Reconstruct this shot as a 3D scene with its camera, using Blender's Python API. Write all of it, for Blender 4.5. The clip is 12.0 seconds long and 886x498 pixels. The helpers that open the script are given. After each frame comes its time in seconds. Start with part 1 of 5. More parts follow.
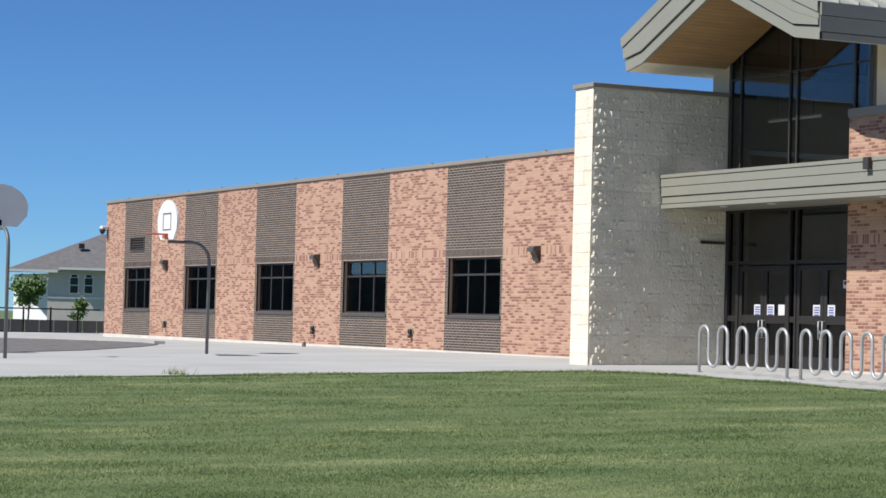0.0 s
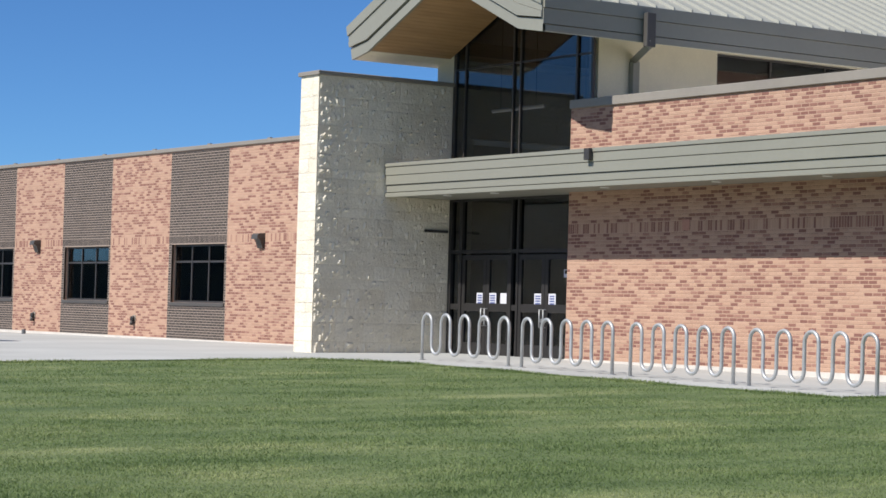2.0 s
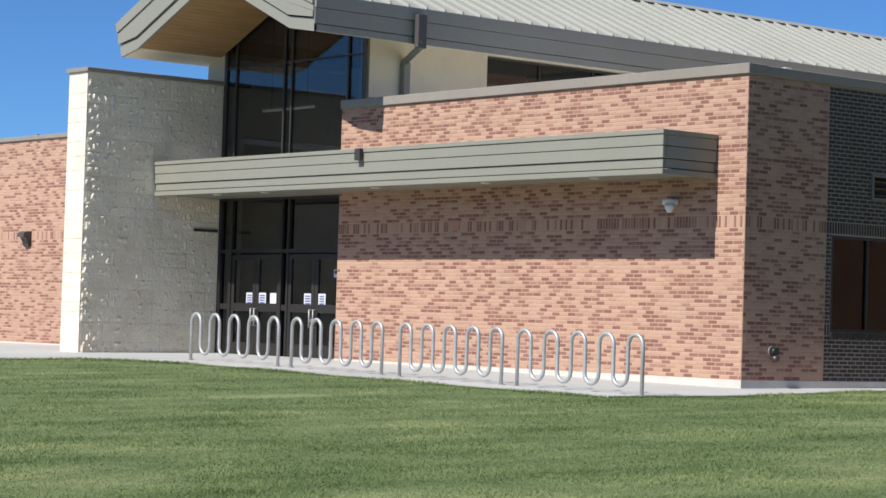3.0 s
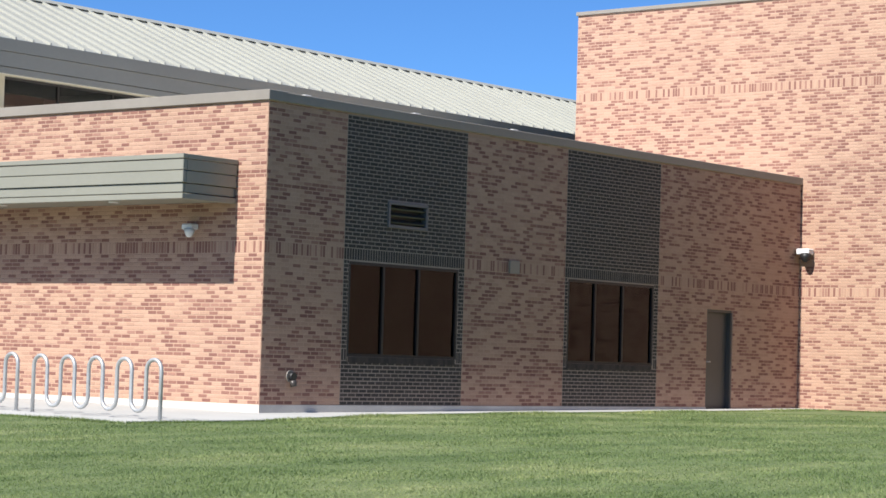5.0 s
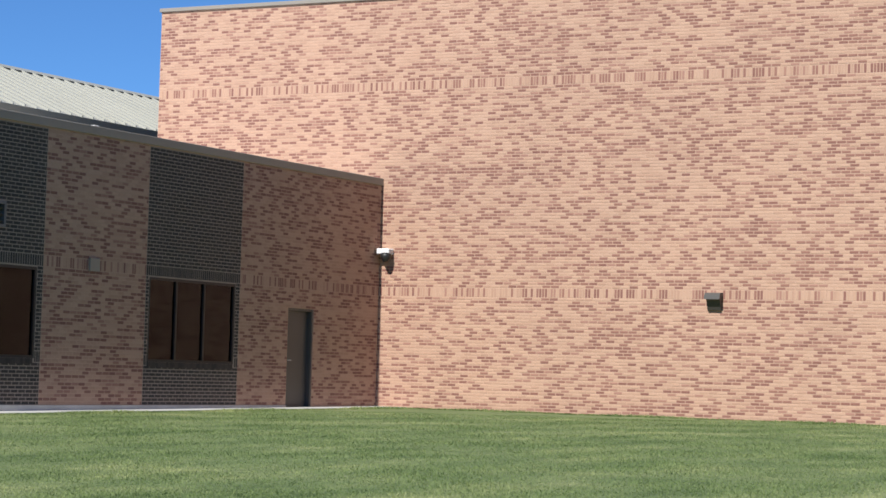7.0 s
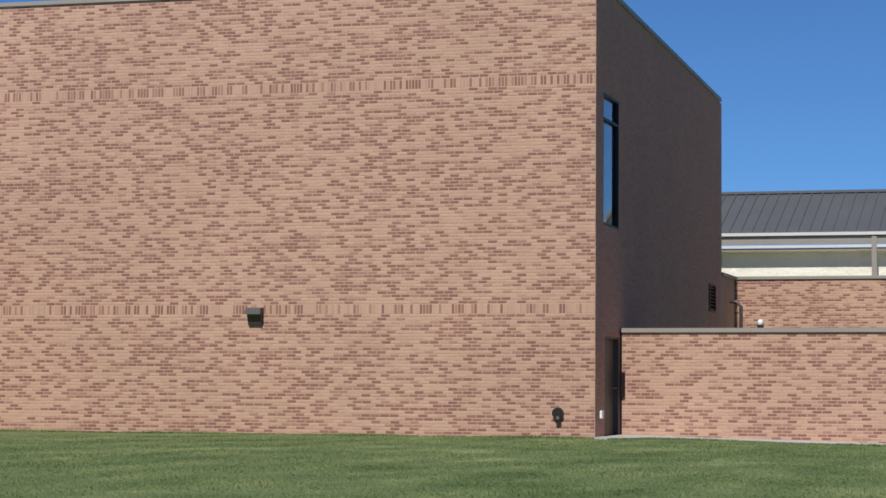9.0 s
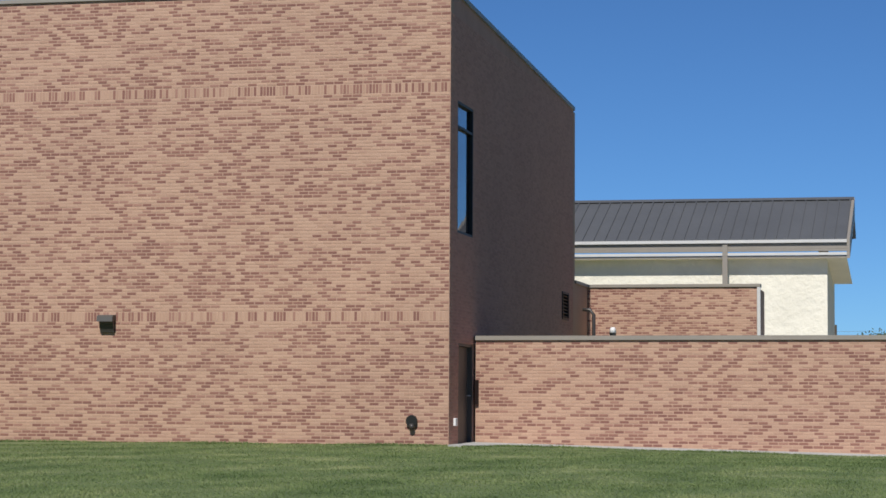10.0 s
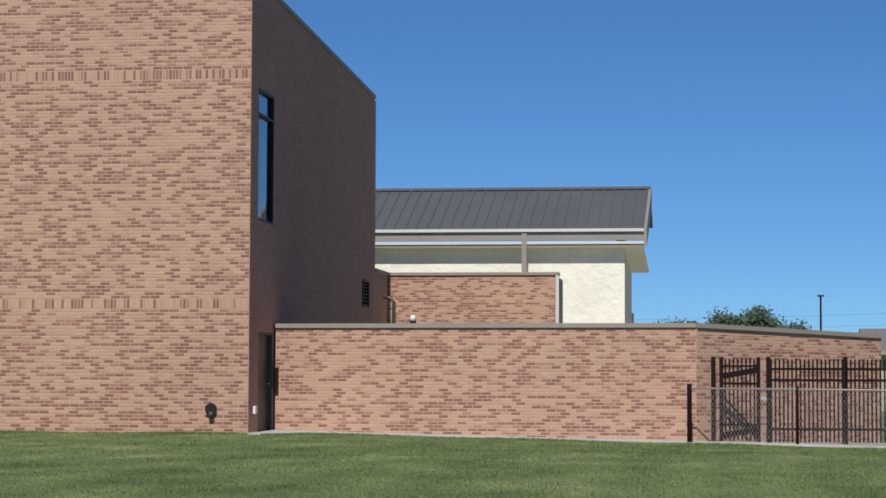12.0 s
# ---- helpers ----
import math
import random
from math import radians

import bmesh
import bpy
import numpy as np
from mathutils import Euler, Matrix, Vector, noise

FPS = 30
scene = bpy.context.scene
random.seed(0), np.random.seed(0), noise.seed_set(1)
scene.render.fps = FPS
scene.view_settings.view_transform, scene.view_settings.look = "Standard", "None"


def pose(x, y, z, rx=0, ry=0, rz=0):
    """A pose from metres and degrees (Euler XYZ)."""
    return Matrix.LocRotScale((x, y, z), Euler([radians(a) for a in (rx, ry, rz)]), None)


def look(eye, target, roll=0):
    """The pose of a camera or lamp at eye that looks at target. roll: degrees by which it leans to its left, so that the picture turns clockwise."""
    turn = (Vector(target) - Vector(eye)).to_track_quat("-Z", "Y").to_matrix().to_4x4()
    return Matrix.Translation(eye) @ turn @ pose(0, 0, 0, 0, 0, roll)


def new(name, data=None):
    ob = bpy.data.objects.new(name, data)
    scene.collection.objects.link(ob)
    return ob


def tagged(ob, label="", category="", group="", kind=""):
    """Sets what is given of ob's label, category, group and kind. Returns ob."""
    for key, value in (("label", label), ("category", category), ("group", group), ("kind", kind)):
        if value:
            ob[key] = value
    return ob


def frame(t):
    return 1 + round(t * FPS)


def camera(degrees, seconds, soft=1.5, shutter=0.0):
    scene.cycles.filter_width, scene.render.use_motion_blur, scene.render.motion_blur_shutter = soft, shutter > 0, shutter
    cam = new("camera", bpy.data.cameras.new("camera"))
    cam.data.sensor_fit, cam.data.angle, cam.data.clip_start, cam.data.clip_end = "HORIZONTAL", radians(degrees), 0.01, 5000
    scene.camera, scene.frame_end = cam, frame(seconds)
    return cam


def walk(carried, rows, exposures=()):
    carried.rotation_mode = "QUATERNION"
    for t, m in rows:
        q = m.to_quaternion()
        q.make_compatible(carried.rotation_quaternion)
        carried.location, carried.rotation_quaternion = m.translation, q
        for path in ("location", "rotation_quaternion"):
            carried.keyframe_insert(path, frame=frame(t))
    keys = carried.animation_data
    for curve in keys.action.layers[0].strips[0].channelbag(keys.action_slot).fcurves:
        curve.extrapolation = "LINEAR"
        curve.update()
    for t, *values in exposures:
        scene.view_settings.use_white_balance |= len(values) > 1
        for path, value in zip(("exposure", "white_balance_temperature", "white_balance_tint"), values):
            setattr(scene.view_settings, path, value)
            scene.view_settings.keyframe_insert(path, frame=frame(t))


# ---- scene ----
LENS = 22.17
EYE = Vector((0.0, 0.0, 1.4))
cam = camera(LENS, 12.0, soft=1.6)
# seconds, heading (clockwise from +y), pitch, lean
TURNS = [
    (0.0, -63.300, 1.824, 1.430),
    (0.5, -62.531, 1.770, 1.630),
    (1.0, -60.139, 1.733, 1.637),
    (1.5, -58.270, 1.695, 1.614),
    (2.0, -56.318, 1.696, 1.612),
    (2.5, -53.610, 1.744, 1.718),
    (3.0, -50.499, 1.869, 1.764),
    (3.2, -49.311, 1.930, 1.715),
    (4.8, -39.624, 2.773, 1.660),
    (5.0, -38.381, 2.863, 1.689),
    (5.5, -35.396, 3.071, 1.664),
    (6.0, -33.056, 3.140, 1.701),
    (6.5, -30.547, 3.117, 1.819),
    (7.0, -27.807, 3.131, 1.640),
    (7.5, -24.775, 3.199, 1.432),
    (7.7, -23.306, 3.256, 1.310),
    (9.3, -14.894, 3.830, 0.300),
    (9.5, -14.060, 3.885, 0.263),
    (10.0, -12.487, 3.949, 0.344),
    (10.5, -11.403, 3.916, 0.465),
    (11.0, -9.849, 3.832, 0.355),
    (11.5, -8.480, 3.760, 0.254),
    (12.0, -7.423, 3.665, 0.227),
]


def aim(heading, pitch, lean):
    h, p = radians(heading), radians(pitch)
    way = Vector((math.sin(h) * math.cos(p), math.cos(h) * math.cos(p), math.sin(p)))
    return look(EYE, EYE + way * 40, lean)


walk(cam, [(t, aim(h, p, r)) for t, h, p, r in TURNS],
     exposures=[(0.0, 0.18), (1.5, 0.20), (2.5, 0.24), (3.2, 0.35), (4.8, 0.6), (5.5, 0.78), (6.5, 0.62), (7.0, 0.4), (7.7, 0.12), (9.3, -0.14), (12.0, -0.18)])

# ---- sky and sun ----
SUN_UP = 46.6
world = bpy.data.worlds.new("sky")
scene.world = world
world.use_nodes = True
wn = world.node_tree.nodes
sky = wn.new("ShaderNodeTexSky")
sky.sky_type = "NISHITA"
sky.sun_disc = False
sky.sun_elevation = radians(SUN_UP)
sky.sun_rotation = radians(180.4)
sky.altitude = 4000
sky.air_density, sky.dust_density, sky.ozone_density = 1.0, 0.0, 4.0
deep = wn.new("ShaderNodeVectorMath")
deep.operation = "MULTIPLY"
deep.inputs[1].default_value = (0.66, 1.02, 1.35)
world.node_tree.links.new(sky.outputs[0], deep.inputs[0])
world.node_tree.links.new(deep.outputs[0], wn["Background"].inputs[0])
wn["Background"].inputs[1].default_value = 0.07
sun = new("sun", bpy.data.lights.new("sun", "SUN"))
sun.data.energy, sun.data.angle, sun.data.color = 4.9, radians(0.53), (1.0, 0.965, 0.92)
sun.matrix_world = look((-0.3, -40, 40 * math.tan(radians(SUN_UP))), (0, 0, 0))


# ---- materials ----
def material(name, rough=0.8, metal=0.0):
    m = bpy.data.materials.new(name)
    m.use_nodes = True
    b = m.node_tree.nodes["Principled BSDF"]
    b.inputs["Roughness"].default_value, b.inputs["Metallic"].default_value = rough, metal
    return m, m.node_tree, b


def node(tree, kind, **values):
    n = tree.nodes.new(kind)
    for k, v in values.items():
        n.inputs[k.replace("_", " ")].default_value = v
    return n


def ramp(tree, source, stops, hard=False):
    r = tree.nodes.new("ShaderNodeValToRGB")
    if hard:
        r.color_ramp.interpolation = "CONSTANT"
    e = r.color_ramp.elements
    while len(e) < len(stops):
        e.new(0.5)
    for k, (at, c) in enumerate(stops):
        e[k].position = at
        e[k].color = (*c, 1)
    tree.links.new(source, r.inputs[0])
    return r.outputs[0]


def blend(tree, a, b, factor, how="MIX"):
    n = tree.nodes.new("ShaderNodeMix")
    n.data_type, n.blend_type = "RGBA", how
    for socket, v in ((0, factor), (6, a), (7, b)):
        if isinstance(v, (int, float)):
            n.inputs[socket].default_value = v
        elif isinstance(v, tuple):
            n.inputs[socket].default_value = (*v, 1)
        else:
            tree.links.new(v, n.inputs[socket])
    return n.outputs[2]


def place_coords(tree):
    return tree.nodes.new("ShaderNodeNewGeometry").outputs["Position"]


def noisy(tree, scale, detail=4.0, stretch=None):
    n = node(tree, "ShaderNodeTexNoise", Scale=scale, Detail=detail, Roughness=0.6)
    p = place_coords(tree)
    if stretch:
        mp = tree.nodes.new("ShaderNodeMapping")
        mp.inputs["Scale"].default_value = stretch
        tree.links.new(p, mp.inputs[0])
        p = mp.outputs[0]
    tree.links.new(p, n.inputs["Vector"])
    return n.outputs[0]


def bump(tree, b, height, strength, distance):
    n = node(tree, "ShaderNodeBump", Strength=strength, Distance=distance)
    tree.links.new(height, n.inputs["Height"])
    tree.links.new(n.outputs[0], b.inputs["Normal"])


def plain(name, colour, rough=0.8, metal=0.0, vary=0.12, scale=1.5, grain=40.0, relief=0.15, depth=0.004):
    """A surface with broad stains and fine grain in one colour."""
    m, t, b = material(name, rough, metal)
    dark = tuple(c * (1 - vary) for c in colour)
    lite = tuple(min(1, c * (1 + vary)) for c in colour)
    c = ramp(t, noisy(t, scale), [(0.3, dark), (0.7, lite)])
    g = ramp(t, noisy(t, grain, 3), [(0.3, (1 - vary,) * 3), (0.7, (1, 1, 1))])
    t.links.new(blend(t, c, g, 1.0, "MULTIPLY"), b.inputs["Base Color"])
    bump(t, b, noisy(t, grain, 4), relief, depth)
    return m


def brick_material(name, stops, single):
    """Bricks that differ one by one; single: each brick is an object of its own."""
    m, t, b = material(name, 0.9)
    if single:
        r = t.nodes.new("ShaderNodeObjectInfo").outputs["Random"]
    else:
        r = t.nodes.new("ShaderNodeNewGeometry").outputs["Random Per Island"]
    c = ramp(t, r, stops, True)
    g = ramp(t, noisy(t, 45, 4), [(0.3, (0.86, 0.86, 0.86)), (0.7, (1.04, 1.04, 1.04))])
    w = ramp(t, noisy(t, 0.35, 5), [(0.3, (0.93, 0.92, 0.92)), (0.7, (1.05, 1.05, 1.04))])
    t.links.new(blend(t, blend(t, c, g, 1.0, "MULTIPLY"), w, 1.0, "MULTIPLY"), b.inputs["Base Color"])
    bump(t, b, noisy(t, 120, 4), 0.3, 0.003)
    return m


TAN = [(0.0, (0.512, 0.326, 0.231)), (0.19, (0.488, 0.306, 0.215)), (0.38, (0.455, 0.28, 0.197)), (0.53, (0.365, 0.198, 0.146)),
       (0.66, (0.29, 0.143, 0.107)), (0.85, (0.245, 0.114, 0.088))]
# Copy of the tan brick, redder and evener: shade tone put into the colour.
TAN_SHADE = [(0.0, (0.56, 0.30, 0.225)), (0.4, (0.53, 0.28, 0.21)), (0.75, (0.48, 0.25, 0.19))]
SLATE = [(0.0, (0.062, 0.051, 0.044)), (0.35, (0.050, 0.042, 0.037)), (0.7, (0.075, 0.060, 0.051))]
brick_tan, brick_tan_one = brick_material("tan_brick", TAN, False), brick_material("tan_brick_single", TAN, True)
brick_slate, brick_slate_one = brick_material("slate_brick", SLATE, False), brick_material("slate_brick_single", SLATE, True)
brick_tan_shade, brick_tan_shade_one = brick_material("shade_toned_brick", TAN_SHADE, False), brick_material("shade_toned_brick_single", TAN_SHADE, True)
mortar_tan = plain("tan_mortar", (0.492, 0.321, 0.229), 0.95, vary=0.08, scale=0.6)
mortar_grey = plain("grey_mortar", (0.35, 0.278, 0.228), 0.95, vary=0.08)
concrete = plain("concrete", (0.465, 0.465, 0.44), 0.9, vary=0.10, scale=0.35, grain=25, relief=0.2)
plinth_mat = plain("plinth_concrete", (0.64, 0.60, 0.54), 0.9, vary=0.12)
bark = plain("bark_chips", (0.20, 0.19, 0.18), 0.95, vary=0.3, scale=3, grain=14, relief=1.0, depth=0.04)


def ashlar_material():
    m, t, b = material("cream_stone", 0.8)
    r = t.nodes.new("ShaderNodeObjectInfo").outputs["Random"]
    c = ramp(t, r, [(0.0, (0.82, 0.745, 0.60)), (0.3, (0.86, 0.795, 0.655)), (0.7, (0.885, 0.825, 0.69)), (1.0, (0.83, 0.765, 0.625))])
    w = ramp(t, noisy(t, 2.2, 5), [(0.3, (0.88, 0.87, 0.85)), (0.7, (1.04, 1.04, 1.03))])
    g = ramp(t, noisy(t, 22, 4), [(0.3, (0.90, 0.89, 0.88)), (0.7, (1.03, 1.03, 1.02))])
    t.links.new(blend(t, blend(t, c, w, 1.0, "MULTIPLY"), g, 1.0, "MULTIPLY"), b.inputs["Base Color"])
    bump(t, b, noisy(t, 16, 5), 0.8, 0.025)
    return m


stone_face = ashlar_material()
stone_joint = plain("stone_joint", (0.76, 0.69, 0.555), 0.95)
metal_sage = plain("sage_metal", (0.27, 0.264, 0.216), 0.45, 0.0, vary=0.04, scale=0.6, grain=12, relief=0.02)
metal_cap = plain("cap_metal", (0.285, 0.255, 0.215), 0.5, 0.0, vary=0.06, scale=0.8, grain=12, relief=0.03)
roof_pale = plain("pale_roof_metal", (0.385, 0.385, 0.335), 0.4, 0.0, vary=0.04, scale=0.5, grain=8, relief=0.02)
# Flat roofs lie unseen; set white to bounce light under the eaves.
roof_bounce = plain("white_bounce_roof", (0.74, 0.73, 0.70), 0.7, vary=0.08, scale=0.5, grain=6, relief=0.05)
roof_grey = plain("grey_roof_metal", (0.105, 0.108, 0.112), 0.5, 0.0, vary=0.08, scale=0.5, grain=8, relief=0.02)
stucco = plain("cream_stucco", (0.80, 0.72, 0.54), 0.95, vary=0.06, scale=1.0, grain=30, relief=0.3)
stucco_pale = plain("pale_stucco", (0.82, 0.78, 0.65), 0.95, vary=0.06, scale=0.8, grain=4, relief=0.9, depth=0.06)
bronze = plain("bronze_frame", (0.075, 0.067, 0.061), 0.4, 0.3, vary=0.1, relief=0.02)
entrance_paint = plain("dark_bronze_paint", (0.022, 0.020, 0.019), 0.55, vary=0.06, relief=0.02)
door_paint = plain("taupe_door_paint", (0.085, 0.078, 0.070), 0.5, vary=0.06, relief=0.03)
black_iron = plain("black_iron", (0.014, 0.007, 0.006), 0.6, 0.0, vary=0.15, relief=0.05)
black_iron.node_tree.nodes["Principled BSDF"].inputs["Specular IOR Level"].default_value = 0.15
galv = plain("galvanised_steel", (0.50, 0.51, 0.51), 0.5, 0.45, vary=0.10, scale=6, relief=0.03)
pole_grey = plain("grey_pole_paint", (0.16, 0.165, 0.17), 0.5, 0.2, vary=0.1)
pale_trim = plain("pale_trim_paint", (0.60, 0.59, 0.56), 0.5, vary=0.04)
white_paint = plain("white_paint", (0.78, 0.78, 0.77), 0.5, vary=0.04)
paper = plain("paper", (0.66, 0.66, 0.70), 0.8, vary=0.03)
ink_blue = plain("blue_ink", (0.10, 0.13, 0.30), 0.8, vary=0.05)
rim_orange = plain("orange_rim", (0.50, 0.09, 0.04), 0.5, vary=0.1)
inside_dark = plain("inside_wall", (0.22, 0.20, 0.18), 0.9, vary=0.1)
carpet = plain("inside_floor", (0.06, 0.055, 0.05), 0.95, vary=0.1)
rubber = plain("black_plastic", (0.02, 0.02, 0.02), 0.5, vary=0.1)
shingle = plain("roof_shingles", (0.17, 0.165, 0.165), 0.95, vary=0.15, scale=2, grain=10)
siding_grey = plain("grey_siding", (0.62, 0.58, 0.53), 0.8, vary=0.05)
siding_white = plain("white_siding", (0.74, 0.75, 0.75), 0.8, vary=0.04)
bark_trunk = plain("tree_bark", (0.10, 0.075, 0.055), 0.95, vary=0.25, relief=0.6)
backdrop_mat = plain("backdrop_brown", (0.14, 0.13, 0.115), 0.95, vary=0.3, scale=0.3)
hedge_dark = plain("dark_slats", (0.06, 0.058, 0.06), 0.9, vary=0.15)


def wood_soffit():
    m, t, b = material("cedar_soffit", 0.55)
    c = ramp(t, noisy(t, 6, 5, (1, 0.12, 1)), [(0.25, (0.33, 0.19, 0.085)), (0.75, (0.47, 0.29, 0.14))])
    t.links.new(c, b.inputs["Base Color"])
    return m


def glass_material(name, tint, ior, ripple=0.03):
    m, t, b = material(name, 0.01)
    b.inputs["Base Color"].default_value = (*tint, 1)
    b.inputs["Transmission Weight"].default_value = 1.0
    b.inputs["IOR"].default_value = ior
    if ripple:
        bump(t, b, noisy(t, 0.8, 2), ripple, 0.02)
    return m


def lawn_tone(t):
    """Broad pale and dark patches drawn out along the mower's way, and faint stripes."""
    a = ramp(t, noisy(t, 0.55, 7, (1.25, 0.75, 1)), [(0.33, (0.66, 0.74, 0.62)), (0.46, (0.93, 0.96, 0.90)), (0.57, (1.14, 1.09, 1.10)), (0.68, (1.65, 1.42, 1.60))])
    w = t.nodes.new("ShaderNodeTexWave")
    w.inputs["Scale"].default_value, w.inputs["Distortion"].default_value, w.inputs["Detail Scale"].default_value = 0.28, 1.2, 0.4
    t.links.new(place_coords(t), w.inputs["Vector"])
    s = ramp(t, w.outputs["Fac"], [(0.2, (0.945, 0.955, 0.945)), (0.8, (1.06, 1.045, 1.05))])
    return blend(t, a, s, 1.0, "MULTIPLY")


def turf_material():
    m, t, b = material("turf", 0.95)
    g = ramp(t, noisy(t, 7, 6, (0.7, 1.3, 1)), [(0.25, (0.092, 0.130, 0.046)), (0.75, (0.142, 0.184, 0.072))])
    t.links.new(blend(t, g, lawn_tone(t), 1.0, "MULTIPLY"), b.inputs["Base Color"])
    bump(t, b, noisy(t, 30, 5), 0.3, 0.02)
    return m


def blade_material():
    m, t, b = material("grass_blades", 0.7)
    r = t.nodes.new("ShaderNodeNewGeometry").outputs["Random Per Island"]
    c = ramp(t, r, [(0.0, (0.190, 0.260, 0.093)), (0.45, (0.210, 0.283, 0.103)), (0.85, (0.238, 0.306, 0.118)), (1.0, (0.295, 0.335, 0.155))])
    tone = blend(t, c, lawn_tone(t), 1.0, "MULTIPLY")
    t.links.new(tone, b.inputs["Base Color"])
    # thin blades let part of the light through
    thin = t.nodes.new("ShaderNodeBsdfTranslucent")
    t.links.new(tone, thin.inputs["Color"])
    both = t.nodes.new("ShaderNodeMixShader")
    both.inputs[0].default_value = 0.4
    t.links.new(b.outputs[0], both.inputs[1])
    t.links.new(thin.outputs[0], both.inputs[2])
    t.links.new(both.outputs[0], t.nodes["Material Output"].inputs["Surface"])
    return m


def leaf_material(name, a, z):
    m, t, b = material(name, 0.6)
    r = t.nodes.new("ShaderNodeNewGeometry").outputs["Random Per Island"]
    t.links.new(ramp(t, r, [(0.0, a), (1.0, z)]), b.inputs["Base Color"])
    return m


cedar = wood_soffit()
strip_glow, _t, _b = material("strip_glow", 0.5)
_b.inputs["Emission Color"].default_value = (1, 0.95, 0.85, 1)
_b.inputs["Emission Strength"].default_value = 0.12
glass = glass_material("window_glass", (0.75, 0.76, 0.78), 1.42)
# Darker, weakly reflecting copy of the glass; shade is put into its tint.
glass_shade_tint = glass_material("shade_tinted_glass", (0.16, 0.15, 0.15), 1.24, 0.0)
glass_tint = glass_material("tinted_glass", (0.36, 0.38, 0.40), 1.55)
turf, blades_mat = turf_material(), blade_material()
# Far leaves are lightened towards blue: distance haze put into the colour.
leaf_far = leaf_material("far_leaves", (0.045, 0.075, 0.04), (0.08, 0.115, 0.06))
leaf_near = leaf_material("young_leaves", (0.05, 0.10, 0.02), (0.12, 0.20, 0.05))


# ---- mesh helpers ----
class Solid:
    """Gathers boxes, prisms and tubes into one mesh."""

    def __init__(self):
        self.v, self.f = [], []

    def add(self, verts, faces):
        k = len(self.v)
        self.v += [tuple(p) for p in verts]
        self.f += [tuple(i + k for i in f) for f in faces]
        return self

    def box(self, a, b):
        x0, y0, z0 = (min(p, q) for p, q in zip(a, b))
        x1, y1, z1 = (max(p, q) for p, q in zip(a, b))
        return self.add([(x0, y0, z0), (x1, y0, z0), (x1, y1, z0), (x0, y1, z0), (x0, y0, z1), (x1, y0, z1), (x1, y1, z1), (x0, y1, z1)],
                        [(0, 3, 2, 1), (4, 5, 6, 7), (0, 1, 5, 4), (1, 2, 6, 5), (2, 3, 7, 6), (3, 0, 4, 7)])

    def prism(self, outline, move):
        """An outline of 3D points, swept by a vector."""
        n = len(outline)
        a = [Vector(p) for p in outline]
        b = [p + Vector(move) for p in a]
        return self.add(a + b, [tuple(range(n))[::-1], tuple(range(n, 2 * n))] + [(i, (i + 1) % n, n + (i + 1) % n, n + i) for i in range(n)])

    def tube(self, path, r, sides=8, r_end=None):
        path = [Vector(p) for p in path]
        n, rings = len(path), []
        side = None
        for i, p in enumerate(path):
            d = (path[min(i + 1, n - 1)] - path[max(i - 1, 0)]).normalized()
            if side is None:
                side = d.orthogonal().normalized()
            side = (side - d * side.dot(d)).normalized()
            up = d.cross(side)
            q = r if r_end is None else r + (r_end - r) * i / (n - 1)
            rings += [p + (side * math.cos(2 * math.pi * k / sides) + up * math.sin(2 * math.pi * k / sides)) * q for k in range(sides)]
        faces = [(i * sides + k, i * sides + (k + 1) % sides, (i + 1) * sides + (k + 1) % sides, (i + 1) * sides + k) for i in range(n - 1) for k in range(sides)]
        return self.add(rings, faces + [tuple(range(sides))[::-1], tuple(range((n - 1) * sides, n * sides))])

    def mesh(self, name, mat, smooth=False, bevel=0.0):
        me = bpy.data.meshes.new(name)
        me.from_pydata([tuple(p) for p in self.v], [], self.f)
        bm = bmesh.new()
        bm.from_mesh(me)
        bmesh.ops.recalc_face_normals(bm, faces=bm.faces)
        if bevel:
            bmesh.ops.bevel(bm, geom=bm.edges[:], offset=bevel, segments=1, affect="EDGES", clamp_overlap=True)
        if smooth:
            for f in bm.faces:
                f.smooth = len(f.verts) == 4
        bm.to_mesh(me)
        bm.free()
        me.materials.append(mat)
        return me


def part(name, solid, mat, parent=None, label="", smooth=False, bevel=0.0):
    ob = new(name, solid.mesh(name, mat, smooth, bevel))
    if parent:
        ob.parent = parent
    if label:
        ob["label"] = label
    return ob


def thing(name, at, label, category, group="", kind=""):
    ob = new(name)
    ob.location = at
    bpy.context.view_layer.update()
    return tagged(ob, label, category, group, kind)


def under(ob, parent):
    """Hang a mesh made in world places under a thing that stands elsewhere."""
    ob.parent = parent
    ob.matrix_parent_inverse = Matrix.Translation(parent.location).inverted()
    return ob


def piece(name, solid, mat, parent, label="", smooth=False, bevel=0.0):
    return under(part(name, solid, mat, None, label, smooth, bevel), parent)


def structure(name, solid, mat, label, category):
    return tagged(part(name, solid, mat), label, category, kind="structure")


def level(x, y):
    """The height of the ground."""
    y = min(max(y, -20), 70)
    z = 0.47 + 0.0095 * min(max(-24.8 - x, 0), 11) - 0.0027 * min(max(-46 - x, 0), 60)
    z += 0.0068 * (y - 26.67) if y > 26.67 else 0.013 * (y - 26.67)
    z += 0.009 * (y - 22) if y < 22 else 0
    if x > -9.6:
        z -= 0.019 * min(x + 9.6, 14) * min(max((y - 34) / 10, 0), 1)
    return z


